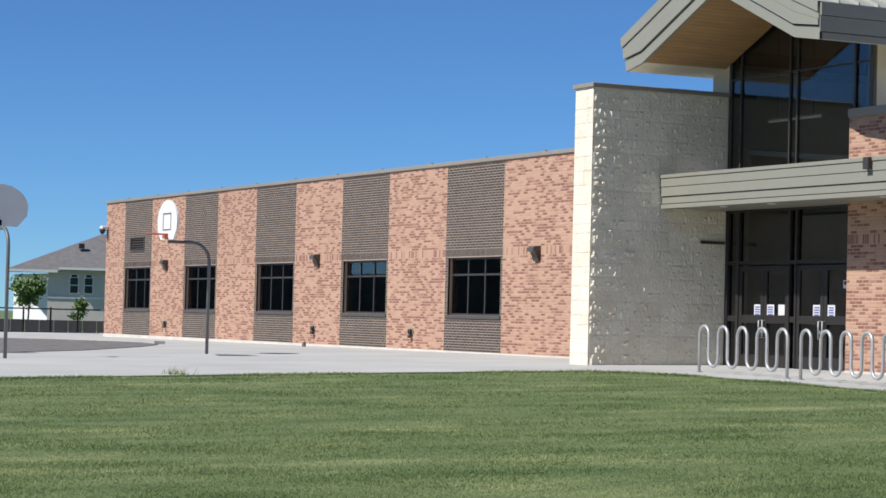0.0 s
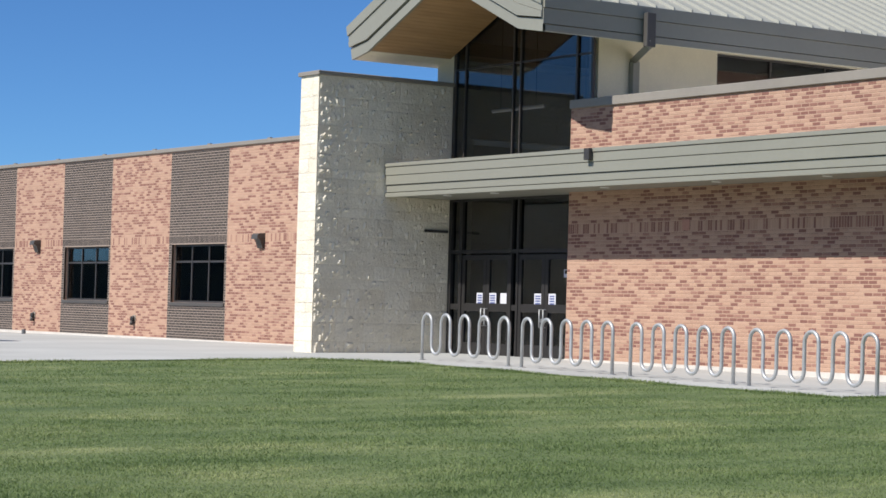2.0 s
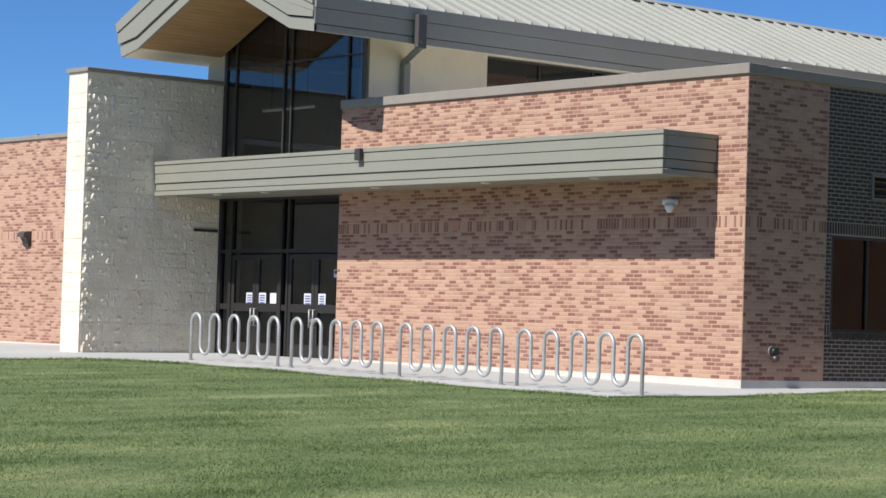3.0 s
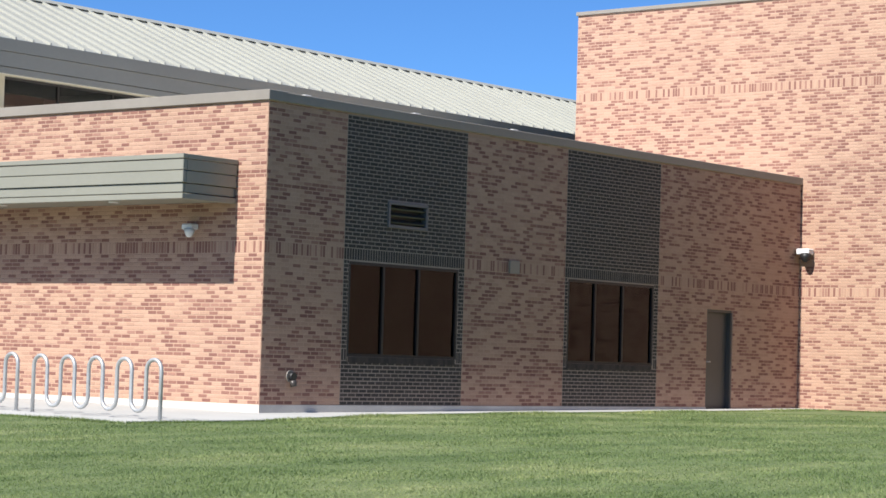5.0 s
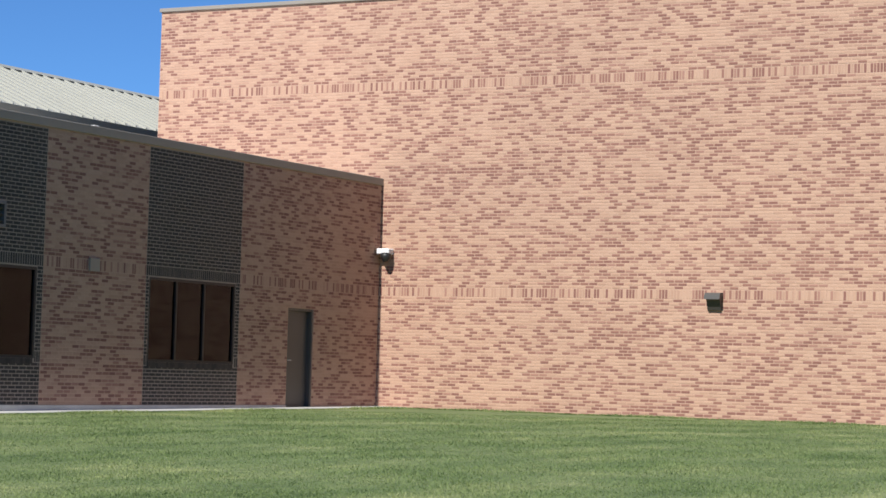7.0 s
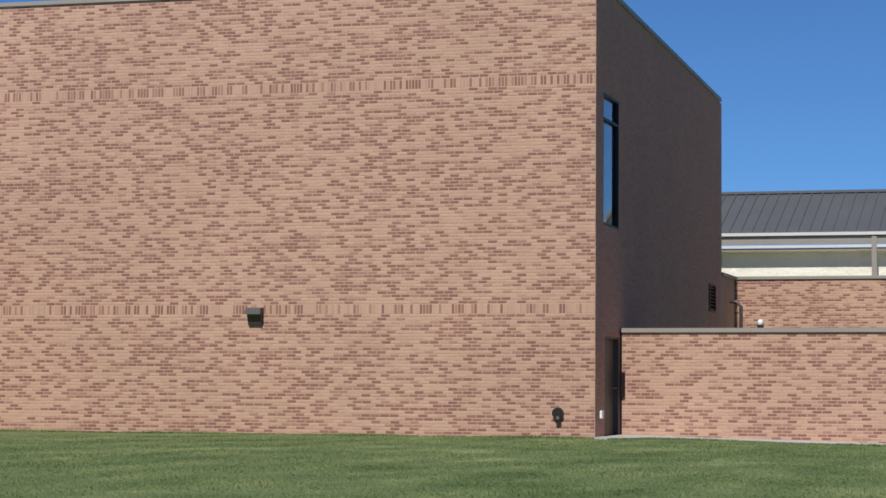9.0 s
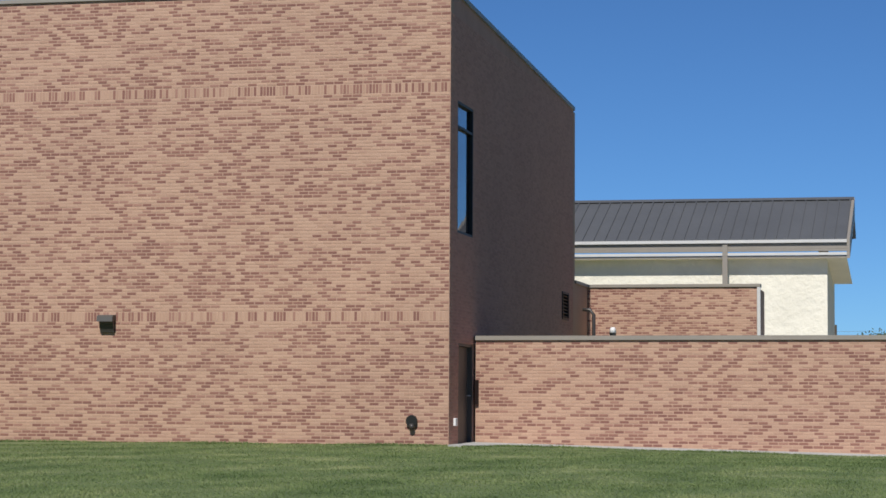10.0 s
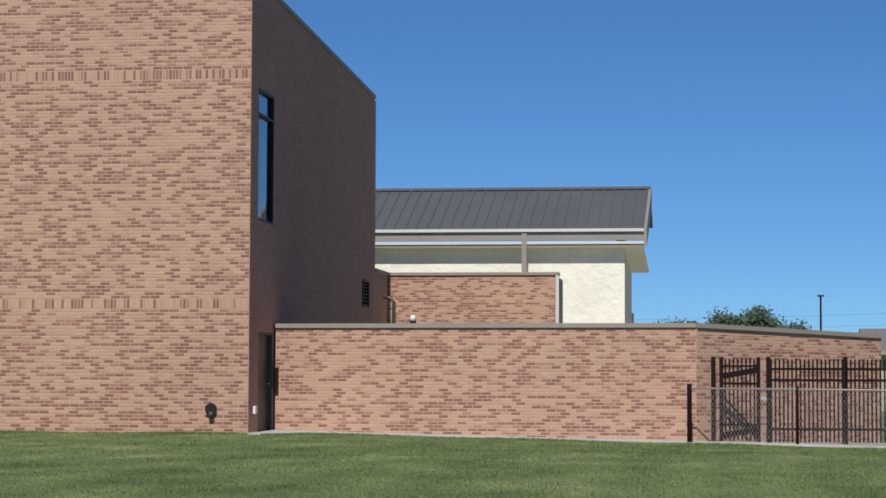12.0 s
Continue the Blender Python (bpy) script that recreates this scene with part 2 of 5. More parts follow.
def cut(width, z0, z1, holes):
    """Free stretches of a wall between its holes, for the strip from z0 to z1."""
    free = [(0.0, width)]
    for u0, a0, u1, a1 in holes:
        if a0 < z1 - 0.012 and a1 > z0 + 0.012:
            free = [q for s, e in free for q in ((s, min(e, u0)), (max(s, u1), e)) if q[1] - q[0] > 0.03]
    return free


def pierced(solid, width, z0, z1, holes, place):
    """A wall slab with real openings, as boxes between the openings' edges."""
    cuts = sorted({z0, z1, *[min(max(q, z0), z1) for h in holes for q in (h[1], h[3])]})
    for a, b in zip(cuts, cuts[1:]):
        if b - a > 1e-4:
            for s, e in cut(width, a - 0.013, b + 0.013, [h for h in holes if h[1] < b - 1e-4 and h[3] > a + 1e-4]):
                place(solid, s, a, e, b)


COURSE, LENGTH, JOINT = 0.0677, 0.2032, 0.0165


def bricks(parent, origin, along, out, width, z0, z1, holes, bands, mat, mat_one, near, seed, proud=0.0035, joint=JOINT):
    """Lay bricks in running bond on a wall face; soldier courses at the bands; the 300 next to `near` (u, z) are single."""
    rnd = np.random.RandomState(seed)
    o, al, n = Vector(origin), Vector(along), Vector(out)
    rows = []
    z, k = z0, 0
    bands = sorted(bands)
    while z < z1 - 0.02:
        band = next((b for b in bands if abs(b - z) < COURSE * 0.5), None)
        tall = 3 * COURSE if band is not None else COURSE
        step = COURSE if band is not None else LENGTH
        top = min(z + tall, z1)
        start = 0 if band is not None else -(k % 2) * LENGTH / 2 - (0.02 if k % 3 == 0 else 0)
        for s, e in cut(width, z, top, holes):
            j0, j1 = int((s - start) // step), int((e - start) // step) + 1
            for j in range(j0, j1 + 1):
                a, b = max(start + j * step, s), min(start + (j + 1) * step, e)
                if b - a > 0.035:
                    rows.append((a + joint / 2, b - joint / 2, z + joint / 2, top - joint / 2))
        z += tall
        k += 1
    q = np.array(rows)
    full = (abs(q[:, 1] - q[:, 0] - (LENGTH - joint)) < 1e-4) & (abs(q[:, 3] - q[:, 2] - (COURSE - joint)) < 1e-4)
    order = []
    if near[0] is not None:
        d = np.hypot(q[:, 0] - near[0], (q[:, 2] - near[1]) * 1.5) + np.where(full, 0, 1e6)
        order = np.argsort(d, kind="stable")[:300]
    single = np.zeros(len(q), bool)
    single[order] = True

    def corners(r):
        pr = proud + rnd.uniform(-0.0015, 0.002, len(r))
        ch = 0.004
        quad = [(r[:, 0], r[:, 2], 0 * pr), (r[:, 1], r[:, 2], 0 * pr), (r[:, 1], r[:, 3], 0 * pr), (r[:, 0], r[:, 3], 0 * pr),
                (r[:, 0] + ch, r[:, 2] + ch, pr), (r[:, 1] - ch, r[:, 2] + ch, pr), (r[:, 1] - ch, r[:, 3] - ch, pr), (r[:, 0] + ch, r[:, 3] - ch, pr)]
        pts = np.empty((len(r), 8, 3))
        for i, (u, w, h) in enumerate(quad):
            pts[:, i, :] = np.array(o)[None] + np.outer(u, np.array(al)) + np.outer(h, np.array(n))
            pts[:, i, 2] += w
        return pts

    faces = np.array([(4, 5, 6, 7), (0, 1, 5, 4), (1, 2, 6, 5), (2, 3, 7, 6), (3, 0, 4, 7)])
    if al.cross(Vector((0, 0, 1))).dot(n) < 0:
        faces = faces[:, ::-1]
    rest = q[~single]
    pts = corners(rest).reshape(-1, 3)
    fc = (faces[None] + (np.arange(len(rest)) * 8)[:, None, None]).reshape(-1, 4)
    me = bpy.data.meshes.new("brickwork")
    me.from_pydata(pts.tolist(), [], fc.tolist())
    me.materials.append(mat)
    ob = new("brickwork", me)
    ob["kind"] = "stuff"
    under(ob, parent)
    if len(order):
        h, w, ch = (COURSE - joint) / 2, (LENGTH - joint) / 2, 0.004
        base = Solid()
        loc = [al * a + Vector((0, 0, b)) + n * c for a, b, c in
               [(-w, -h, 0), (w, -h, 0), (w, h, 0), (-w, h, 0), (-w + ch, -h + ch, proud), (w - ch, -h + ch, proud), (w - ch, h - ch, proud), (-w + ch, h - ch, proud)]]
        base.add(loc, [tuple(f) for f in faces.tolist()] + [(0, 3, 2, 1)])
        bme = base.mesh("brick", mat_one)
        for i in order:
            r = q[i]
            b = new("brick", bme)
            b.location = o + al * (r[0] + r[1]) / 2 + Vector((0, 0, (r[2] + r[3]) / 2)) + n * rnd.uniform(-0.002, 0.002)
            under(b, parent)


# Mortar with the same shade tone put into its colour.
mortar_tan_shade = plain("shade_toned_mortar", (0.50, 0.285, 0.215), 0.95, vary=0.08)

# ---- ground ----
def sheet(name, xs, ys, lift, mat, inside=None):
    nx, ny = len(xs), len(ys)
    v = [(x, y, level(x, y) + lift) for y in ys for x in xs]
    f = [(j * nx + i, j * nx + i + 1, (j + 1) * nx + i + 1, (j + 1) * nx + i) for j in range(ny - 1) for i in range(nx - 1)
         if inside is None or inside((xs[i] + xs[i + 1]) / 2, (ys[j] + ys[j + 1]) / 2)]
    me = bpy.data.meshes.new(name)
    me.from_pydata(v, [], f)
    me.materials.append(mat)
    return new(name, me)


far_x = [-3000, -1500, -700, -350, -200, -140]
ground = tagged(sheet("ground", far_x + list(np.arange(-110, 40.1, 2.0)) + [60, 100, 200, 400, 900, 2000, 3000],
                      [-1500, -600, -200, -80, -40] + list(np.arange(-20, 90.1, 2.0)) + [110, 150, 250, 500, 1000, 2000, 3500], 0.0, turf),
                "mown green lawn with paler dry patches", "lawn", kind="structure")


def slab(name, outline, lift, deep, mat, label, category):
    """Paving with a real edge, cut to its outline and laid over the slope."""
    bm = bmesh.new()
    f = bm.faces.new([bm.verts.new((x, y, 0)) for x, y in outline])
    for axis, lo, hi in ((0, -110, 10), (1, 0, 50)):
        for c in range(lo, hi, 3):
            no = Vector((1, 0, 0)) if axis == 0 else Vector((0, 1, 0))
            bmesh.ops.bisect_plane(bm, geom=bm.verts[:] + bm.edges[:] + bm.faces[:], plane_co=no * (c + 0.37), plane_no=no)
    for v in bm.verts:
        v.co.z = level(v.co.x, v.co.y) + lift
    r = bmesh.ops.extrude_face_region(bm, geom=bm.faces[:])
    for v in [g for g in r["geom"] if isinstance(g, bmesh.types.BMVert)]:
        v.co.z -= deep
    bmesh.ops.recalc_face_normals(bm, faces=bm.faces)
    me = bpy.data.meshes.new(name)
    bm.to_mesh(me)
    bm.free()
    me.materials.append(mat)
    return tagged(new(name, me), label, category, kind="structure")


slab("pavement", [(-36.6, 9.0), (-36.9, 14.0), (-37.0, 18.0), (-36.7, 21.6), (-34.5, 22.5), (-30.0, 22.35), (-23.1, 22.15), (-22.75, 24.6), (-23.1, 26.0),
                  (-23.95, 29.5), (-23.98, 44.0), (-24.79, 44.0), (-24.79, 26.67), (-35.6, 26.67), (-35.6, 27.4), (-41.2, 27.4), (-41.2, 26.67), (-81.0, 26.67),
                  (-81.0, 40.0), (-104.0, 40.0), (-104.0, 9.0)], 0.03, 0.2, concrete, "pale concrete paving in full sun", "pavement")
slab("yard_path", [(-9.61, 43.95), (-9.3, 43.7), (-8.6, 45.0), (-0.8, 44.65), (8, 44.3), (8, 50), (-0.4, 46.9), (-0.83, 46.05), (-9.61, 46.4)], 0.03, 0.2, concrete,
     "narrow pale concrete path beside a wall", "path")
slab("bark_bed", [(-52.9, 9.5), (-53.45, 15.0), (-55.4, 17.75), (-59.5, 20.7), (-62.0, 22.0), (-63.5, 22.6), (-66.0, 23.0), (-68.0, 22.9), (-72.4, 22.2), (-75.4, 21.1), (-96, 19.0), (-96, 9.5)],
     0.045, 0.2, bark, "playground bed of grey bark chips", "playground")
# raised rim along the far side of the bed
rim = Solid()
ring = [(-96, 19.1), (-75.4, 21.2), (-72.4, 22.3), (-68.0, 23.0), (-66.0, 23.1), (-63.8, 22.75)]
for (ax, ay), (bx, by) in zip(ring, ring[1:]):
    d = Vector((bx - ax, by - ay, 0)).normalized()
    w = Vector((-d.y, d.x, 0)) * 0.16
    a, b = Vector((ax, ay, level(ax, ay))), Vector((bx, by, level(bx, by)))
    rim.prism([a - w, a + w, a + w + Vector((0, 0, 0.12)), a - w + Vector((0, 0, 0.12))], b - a)
structure("kerb", rim, concrete, "low concrete kerb round the bark bed", "kerb")

# ---- walls ----
FACE, SIDE, GYM, GLASS_Y = 26.67, -24.79, 44.0, 27.1
BASE, BAND, BAND_HIGH = 0.633, 3.069, 7.672
T = 0.3


def wall_x(name, x0, x1, y, z0, z1, holes, mat, label):
    """A wall along x whose face looks to -y."""
    s = Solid()
    pierced(s, x1 - x0, z0, z1, holes, lambda q, a, za, b, zb: q.box((x0 + a, y, za), (x0 + b, y + T, zb)))
    return structure(name, s, mat, label, "wall")


def wall_y(name, y0, y1, x, z0, z1, holes, mat, label):
    """A wall along y whose face looks to +x."""
    s = Solid()
    pierced(s, y1 - y0, z0, z1, holes, lambda q, a, za, b, zb: q.box((x - T, y0 + a, za), (x, y0 + b, zb)))
    return structure(name, s, mat, label, "wall")


def window(name, place, width, z0, z1, columns, transom, label, pane_mat=glass, bar=0.05, sill=True, deep=0.06, back=0.16, frame_mat=None):
    """A framed window; place(u, depth, z) gives the world point, depth growing outwards."""
    w = thing(name, place(width / 2, 0, z0), label, "window", kind="structure")

    def block(u0, d0, a, u1, d1, b):
        return Solid().box(place(u0, d0, a), place(u1, d1, b))

    fr = Solid()
    for u0, a, u1, b in ((0, z0, bar, z1), (width - bar, z0, width, z1), (bar, z0, width - bar, z0 + bar), (bar, z1 - bar, width - bar, z1)):
        fr.box(place(u0, -back, a), place(u1, deep - back, b))
    piece("window_frame", fr, frame_mat or bronze, w, "dark bronze frame")
    us = [0.0] + list(columns) + [width]
    for c in columns:
        piece("mullion", block(c - bar / 2, -back, z0 + bar, c + bar / 2, deep - back, z1 - bar), frame_mat or bronze, w)
    zs = [z0] + ([transom] if transom else []) + [z1]
    if transom:
        for a, b in zip(us, us[1:]):
            piece("transom", block(a + bar * 0.8, 0.005 - back, transom - bar / 2, b - bar * 0.8, deep - back - 0.005, transom + bar / 2), frame_mat or bronze, w)
    for a, b in zip(us, us[1:]):
        for c, d in zip(zs, zs[1:]):
            p = piece("pane", block(a + bar * 0.4, 0.025 - back, c + bar * 0.4, b - bar * 0.4, 0.032 - back, d - bar * 0.4), pane_mat, w)
    if sill:
        piece("window_sill", block(-0.04, -0.16, z0 - 0.09, width + 0.04, 0.035, z0 - 0.004), door_paint, w, "dark bronze sill", bevel=0.006)
    return w


# the long wing
PANELS = [(-78.86, -75.9), (-72.57, -69.48), (-66.13, -62.95), (-59.53, -56.37), (-52.85, -49.69)]
W0 = -81.0
wing_windows = [(a + 0.16 - W0, 1.56, b - 0.1 - W0, 3.05) for a, b in PANELS]
wing_holes = wing_windows + [(-78.18 - W0, 3.62, -76.66 - W0, 4.15)]
wing = wall_x("wall_wing", W0, -41.2, FACE, 0.3, 5.46, wing_holes, mortar_tan, "long sunlit wall of mottled tan brick with dark brick panels")
plinth = Solid().box((W0 - 0.01, FACE - 0.02, 0.2), (-41.2, FACE + 0.1, BASE - 0.003))
piece("plinth", plinth, plinth_mat, wing, "low concrete plinth")
bricks(wing, (W0, FACE, 0), (1, 0, 0), (0, -1, 0), -41.2 - W0, BASE, 5.45, [(a - W0, 0, b - W0, 6) for a, b in PANELS], [BAND], brick_tan, brick_tan_one, (34.0, 2.0), 1)
for k, (a, b) in enumerate(PANELS):
    back = Solid()
    loc = [(h[0] + W0 - a, h[1], h[2] + W0 - a, h[3]) for h in wing_holes if h[0] + W0 >= a - 0.01 and h[2] + W0 <= b + 0.01]
    pierced(back, b - a, BASE, 5.44, loc, lambda q, u0, za, u1, zb: q.box((a + u0, FACE - 0.003, za), (a + u1, FACE + 0.05, zb)))
    pan = piece("panel", back, mortar_grey, wing, "panel of dark grey brick with pale joints")
    bricks(wing, (a, FACE - 0.003, 0), (1, 0, 0), (0, -1, 0), b - a, BASE, 5.43, loc, [BAND], brick_slate, brick_slate_one, (None, 0), 10 + k, joint=0.0165)
    h = wing_windows[k]
    window("window_%d" % (k + 1), lambda u, d, z, x0=h[0] + W0: (x0 + u, FACE - d, z), h[2] - h[0], h[1], h[3], [0.95, 1.88], 2.61,
           "dark bronze window with six panes in a brick wall", glass_tint)


def cap_x(parent, x0, x1, y, z, high=0.12, over=0.05, depth=0.4, mat=None):
    piece("coping", Solid().box((x0, y - over, z), (x1, y + depth, z + high)), mat or metal_cap, parent, "sheet metal coping", bevel=0.008)


def cap_y(parent, y0, y1, x, z, high=0.12, over=0.05, depth=0.4, mat=None):
    piece("coping", Solid().box((x - depth, y0, z), (x + over, y1, z + high)), mat or metal_cap, parent, "sheet metal coping", bevel=0.008)


cap_x(wing, W0 - 0.05, -41.2, FACE, 5.46, 0.1)
# small clips along the wing's coping
for k in range(12):
    x = -79 + k * 3.1
    piece("clip", Solid().box((x, FACE + 0.1, 5.56), (x + 0.16, FACE + 0.16, 5.61)), metal_cap, wing)
shell = Solid()
shell.box((W0, FACE + T, 5.2), (-41.2, FACE + 16, 5.4))
structure("roof_wing", shell, roof_bounce, "flat roof of the long wing", "roof")
structure("wall_wing_end", Solid().box((W0, FACE + T, 0.2), (W0 + T, FACE + 16, 5.46)), mortar_tan, "tan end wall of the long wing", "wall")
structure("wall_wing_back", Solid().box((W0, FACE + 16, 0.2), (SIDE - T, FACE + 16.3, 5.1)), mortar_tan, "tan back wall of the long wing", "wall")
structure("floor_inside", Solid().box((W0 + T, FACE + T, 0.5), (-25.1, FACE + 16, 0.58)), carpet, "dark carpeted floor indoors", "floor")
structure("wall_inside", Solid().box((W0 + T, FACE + 4.5, 0.5), (-41.3, FACE + 4.6, 5.2)), inside_dark, "dim inside wall behind the windows", "wall")

# the stone fin beside the entrance
FIN0, FIN1, FIN_Y0, FIN_TOP = -41.2, -40.46, 23.77, 6.34
fin = structure("wall_fin", Solid().box((FIN0, FIN_Y0, 0.2), (FIN1, GLASS_Y + 0.6, FIN_TOP)), stone_joint, "projecting wall of rough cream stone with dark coping", "wall")
rnd = random.Random(7)


def stone_block(p, u, v, n, w, h):
    """A rough-faced stone with a chipped, bulging front."""
    nu, nv = max(6, int(w / 0.035)), max(5, int(h / 0.035))
    vs, fs = [], []
    bold = rnd.uniform(0.5, 1.3)
    for j in range(nv + 1):
        for i in range(nu + 1):
            edge = i in (0, nu) or j in (0, nv)
            q = p + u * (w * i / nu) + v * (h * j / nv)
            out = 0.006 if edge else bold * (0.009 + 0.005 * noise.noise(q * 8.0) + rnd.uniform(-0.001, 0.001))
            if not edge and abs(n.y) < 0.5:
                close = min(max((q.y - FIN_Y0) / 1.5, 0), 1)
                chip = noise.noise(Vector((q.x * 9, q.y * 17, q.z * 8)) + Vector((3, 1, bold * 9))) - 0.15 - 0.23 * close
                out += min(max(chip, 0) * 0.16, 0.028)
            vs.append(q + n * max(out, 0.001))
    for j in range(nv):
        for i in range(nu):
            a = j * (nu + 1) + i
            fs.append((a, a + 1, a + nu + 2, a + nu + 1))
    return vs, fs


def lay_stones(origin, u, n, width, z0, z1):
    z = z0
    u, n, up = Vector(u), Vector(n), Vector((0, 0, 1))
    while z < z1 - 0.05:
        h = min(rnd.choice([0.2, 0.3, 0.3, 0.4]), z1 - z)
        if z1 - z - h < 0.12:
            h = z1 - z
        a = 0.0
        while a < width - 0.02:
            w = min(rnd.uniform(0.35, 0.8), width - a)
            if width - a - w < 0.2:
                w = width - a
            s = Solid()
            s.add(*stone_block(Vector(origin) + u * (a + 0.003) + Vector((0, 0, z + 0.003)), u, up, n, w - 0.006, h - 0.006))
            piece("stone", s, stone_face, fin, smooth=False)
            a += w
        z += h


lay_stones((FIN1 + 0.004, FIN_Y0, 0), (0, 1, 0), (1, 0, 0), GLASS_Y - FIN_Y0, 0.5, FIN_TOP)
lay_stones((FIN0, FIN_Y0 - 0.004, 0), (1, 0, 0), (0, -1, 0), FIN1 - FIN0, 0.5, FIN_TOP)
piece("coping", Solid().box((FIN0 - 0.06, FIN_Y0 - 0.06, FIN_TOP), (FIN1 + 0.06, GLASS_Y + 0.7, FIN_TOP + 0.09)), metal_cap, fin, "dark metal coping", bevel=0.01)

# the brick block beside the entrance
BLK0, BLK_TOP = -35.6, 5.54
block = wall_x("wall_block_front", BLK0, SIDE, FACE, 0.2, BLK_TOP, [], mortar_tan, "sunlit wall of mottled tan brick under a metal canopy")
bricks(block, (BLK0, FACE, 0), (1, 0, 0), (0, -1, 0), SIDE - BLK0, BASE, BLK_TOP - 0.005, [], [BAND], brick_tan, brick_tan_one, (9.3, 2.2), 2)
piece("plinth", Solid().box((BLK0, FACE - 0.02, 0.2), (SIDE + 0.02, FACE + 0.1, BASE - 0.003)), plinth_mat, block, "low concrete plinth")
cap_x(block, BLK0, SIDE + 0.05, FACE, BLK_TOP, 0.17, 0.05)
structure("wall_block_return", Solid().box((BLK0, FACE + T, 0.2), (BLK0 + 0.2, FACE + 1.2, BLK_TOP)), mortar_tan, "narrow brick return beside the entrance glass", "wall")

S_PANELS = [(28.63, 31.93), (35.05, 38.3)]
s_windows = [(28.77 - FACE, 1.45, 31.76 - FACE, 3.05), (35.16 - FACE, 1.45, 38.14 - FACE, 3.05)]
s_vent = (29.74 - FACE, 3.68, 30.82 - FACE, 4.13)
s_door = (40.18 - FACE, 0.55, 41.2 - FACE, 2.66)
side = wall_y("wall_block_side", FACE + T, GYM, SIDE, 0.2, BLK_TOP, [(h[0] - T, h[1], h[2] - T, h[3]) for h in s_windows + [s_vent, s_door]], mortar_tan, "shaded wall of tan brick with dark brick panels")
bricks(side, (SIDE, FACE, 0), (0, 1, 0), (1, 0, 0), GYM - FACE, BASE, BLK_TOP - 0.005, [(a - FACE, 0, b - FACE, 7) for a, b in S_PANELS] + [s_door], [BAND],
       brick_tan, brick_tan_one, (1.2, 2.0), 3)
piece("plinth", Solid().box((SIDE - 0.1, FACE + 0.102, 0.2), (SIDE + 0.02, s_door[0] + FACE, BASE - 0.003)), plinth_mat, side, "low concrete plinth")
cap_y(side, FACE + 0.4, GYM, SIDE, BLK_TOP, 0.16, 0.04)
for k, (a, b) in enumerate(S_PANELS):
    back = Solid()
    loc = [(h[0] + FACE - a, h[1], h[2] + FACE - a, h[3]) for h in s_windows + [s_vent] if h[0] + FACE >= a - 0.01 and h[2] + FACE <= b + 0.01]
    pierced(back, b - a, BASE, BLK_TOP - 0.02, loc, lambda q, u0, za, u1, zb: q.box((SIDE - 0.05, a + u0, za), (SIDE + 0.003, a + u1, zb)))
    piece("panel", back, mortar_grey, side, "panel of dark grey brick with pale joints")
    bricks(side, (SIDE + 0.003, a, 0), (0, 1, 0), (1, 0, 0), b - a, BASE, BLK_TOP - 0.03, loc, [BAND, BASE + 12 * COURSE - 0.05], brick_slate, brick_slate_one,
           (1.6, 1.2) if k == 0 else (None, 0), 20 + k, joint=0.0165)
    h = s_windows[k]
    # Near-black frame paint here puts the wall's shade into the frames.
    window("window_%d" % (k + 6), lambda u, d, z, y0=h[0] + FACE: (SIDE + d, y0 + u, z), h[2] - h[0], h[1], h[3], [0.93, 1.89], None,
           "dark bronze window with frame and panes darkened for shade", glass_shade_tint, bar=0.05, deep=0.07, back=0.07, sill=False, frame_mat=entrance_paint)
    n_sill = int((h[2] - h[0]) / 0.068)
    lay = Solid().box((-0.1, 0.004, -0.1), (0.03, 0.062, 0.0)).mesh("sill_brick", brick_slate_one)
    for i in range(n_sill):
        sb = new("sill_brick", lay)
        sb.location = (SIDE, h[0] + FACE + i * 0.068, h[1] - 0.002)
        under(sb, side)


def louvre(name, place, width, z0, z1, count, label, mat, rim_mat=None):
    v = thing(name, place(width / 2, 0, z0), label, "vent")
    fr = Solid()
    for u0, a, u1, b in ((0, z0, 0.05, z1), (width - 0.05, z0, width, z1), (0.05, z0, width - 0.05, z0 + 0.05), (0.05, z1 - 0.05, width - 0.05, z1)):
        fr.box(place(u0, -0.1, a), place(u1, 0.03, b))
    piece("frame", fr, rim_mat or mat, v)
    piece("backing", Solid().box(place(0.05, -0.12, z0 + 0.05), place(width - 0.05, -0.1, z1 - 0.05)), rubber, v)
    step = (z1 - z0 - 0.1) / count
    for k in range(count):
        a = z0 + 0.05 + k * step
        piece("slat", Solid().prism([place(0.05, -0.09, a + step * 0.75), place(0.05, -0.08, a + step * 0.95), place(0.05, 0.01, a + step * 0.45), place(0.05, 0.0, a + step * 0.25)],
                                    Vector(place(width - 0.05, 0, 0)) - Vector(place(0.05, 0, 0))), mat, v)
    return v


louvre("wall_vent", lambda u, d, z: (SIDE + d, 29.74 + u, z), 1.08, 3.68, 4.13, 3, "bronze louvred vent in a dark brick panel", bronze, pole_grey)
louvre("wall_vent", lambda u, d, z: (-78.18 + u, FACE - d, z), 1.52, 3.62, 4.15, 5, "grey louvred vent above a window", door_paint)


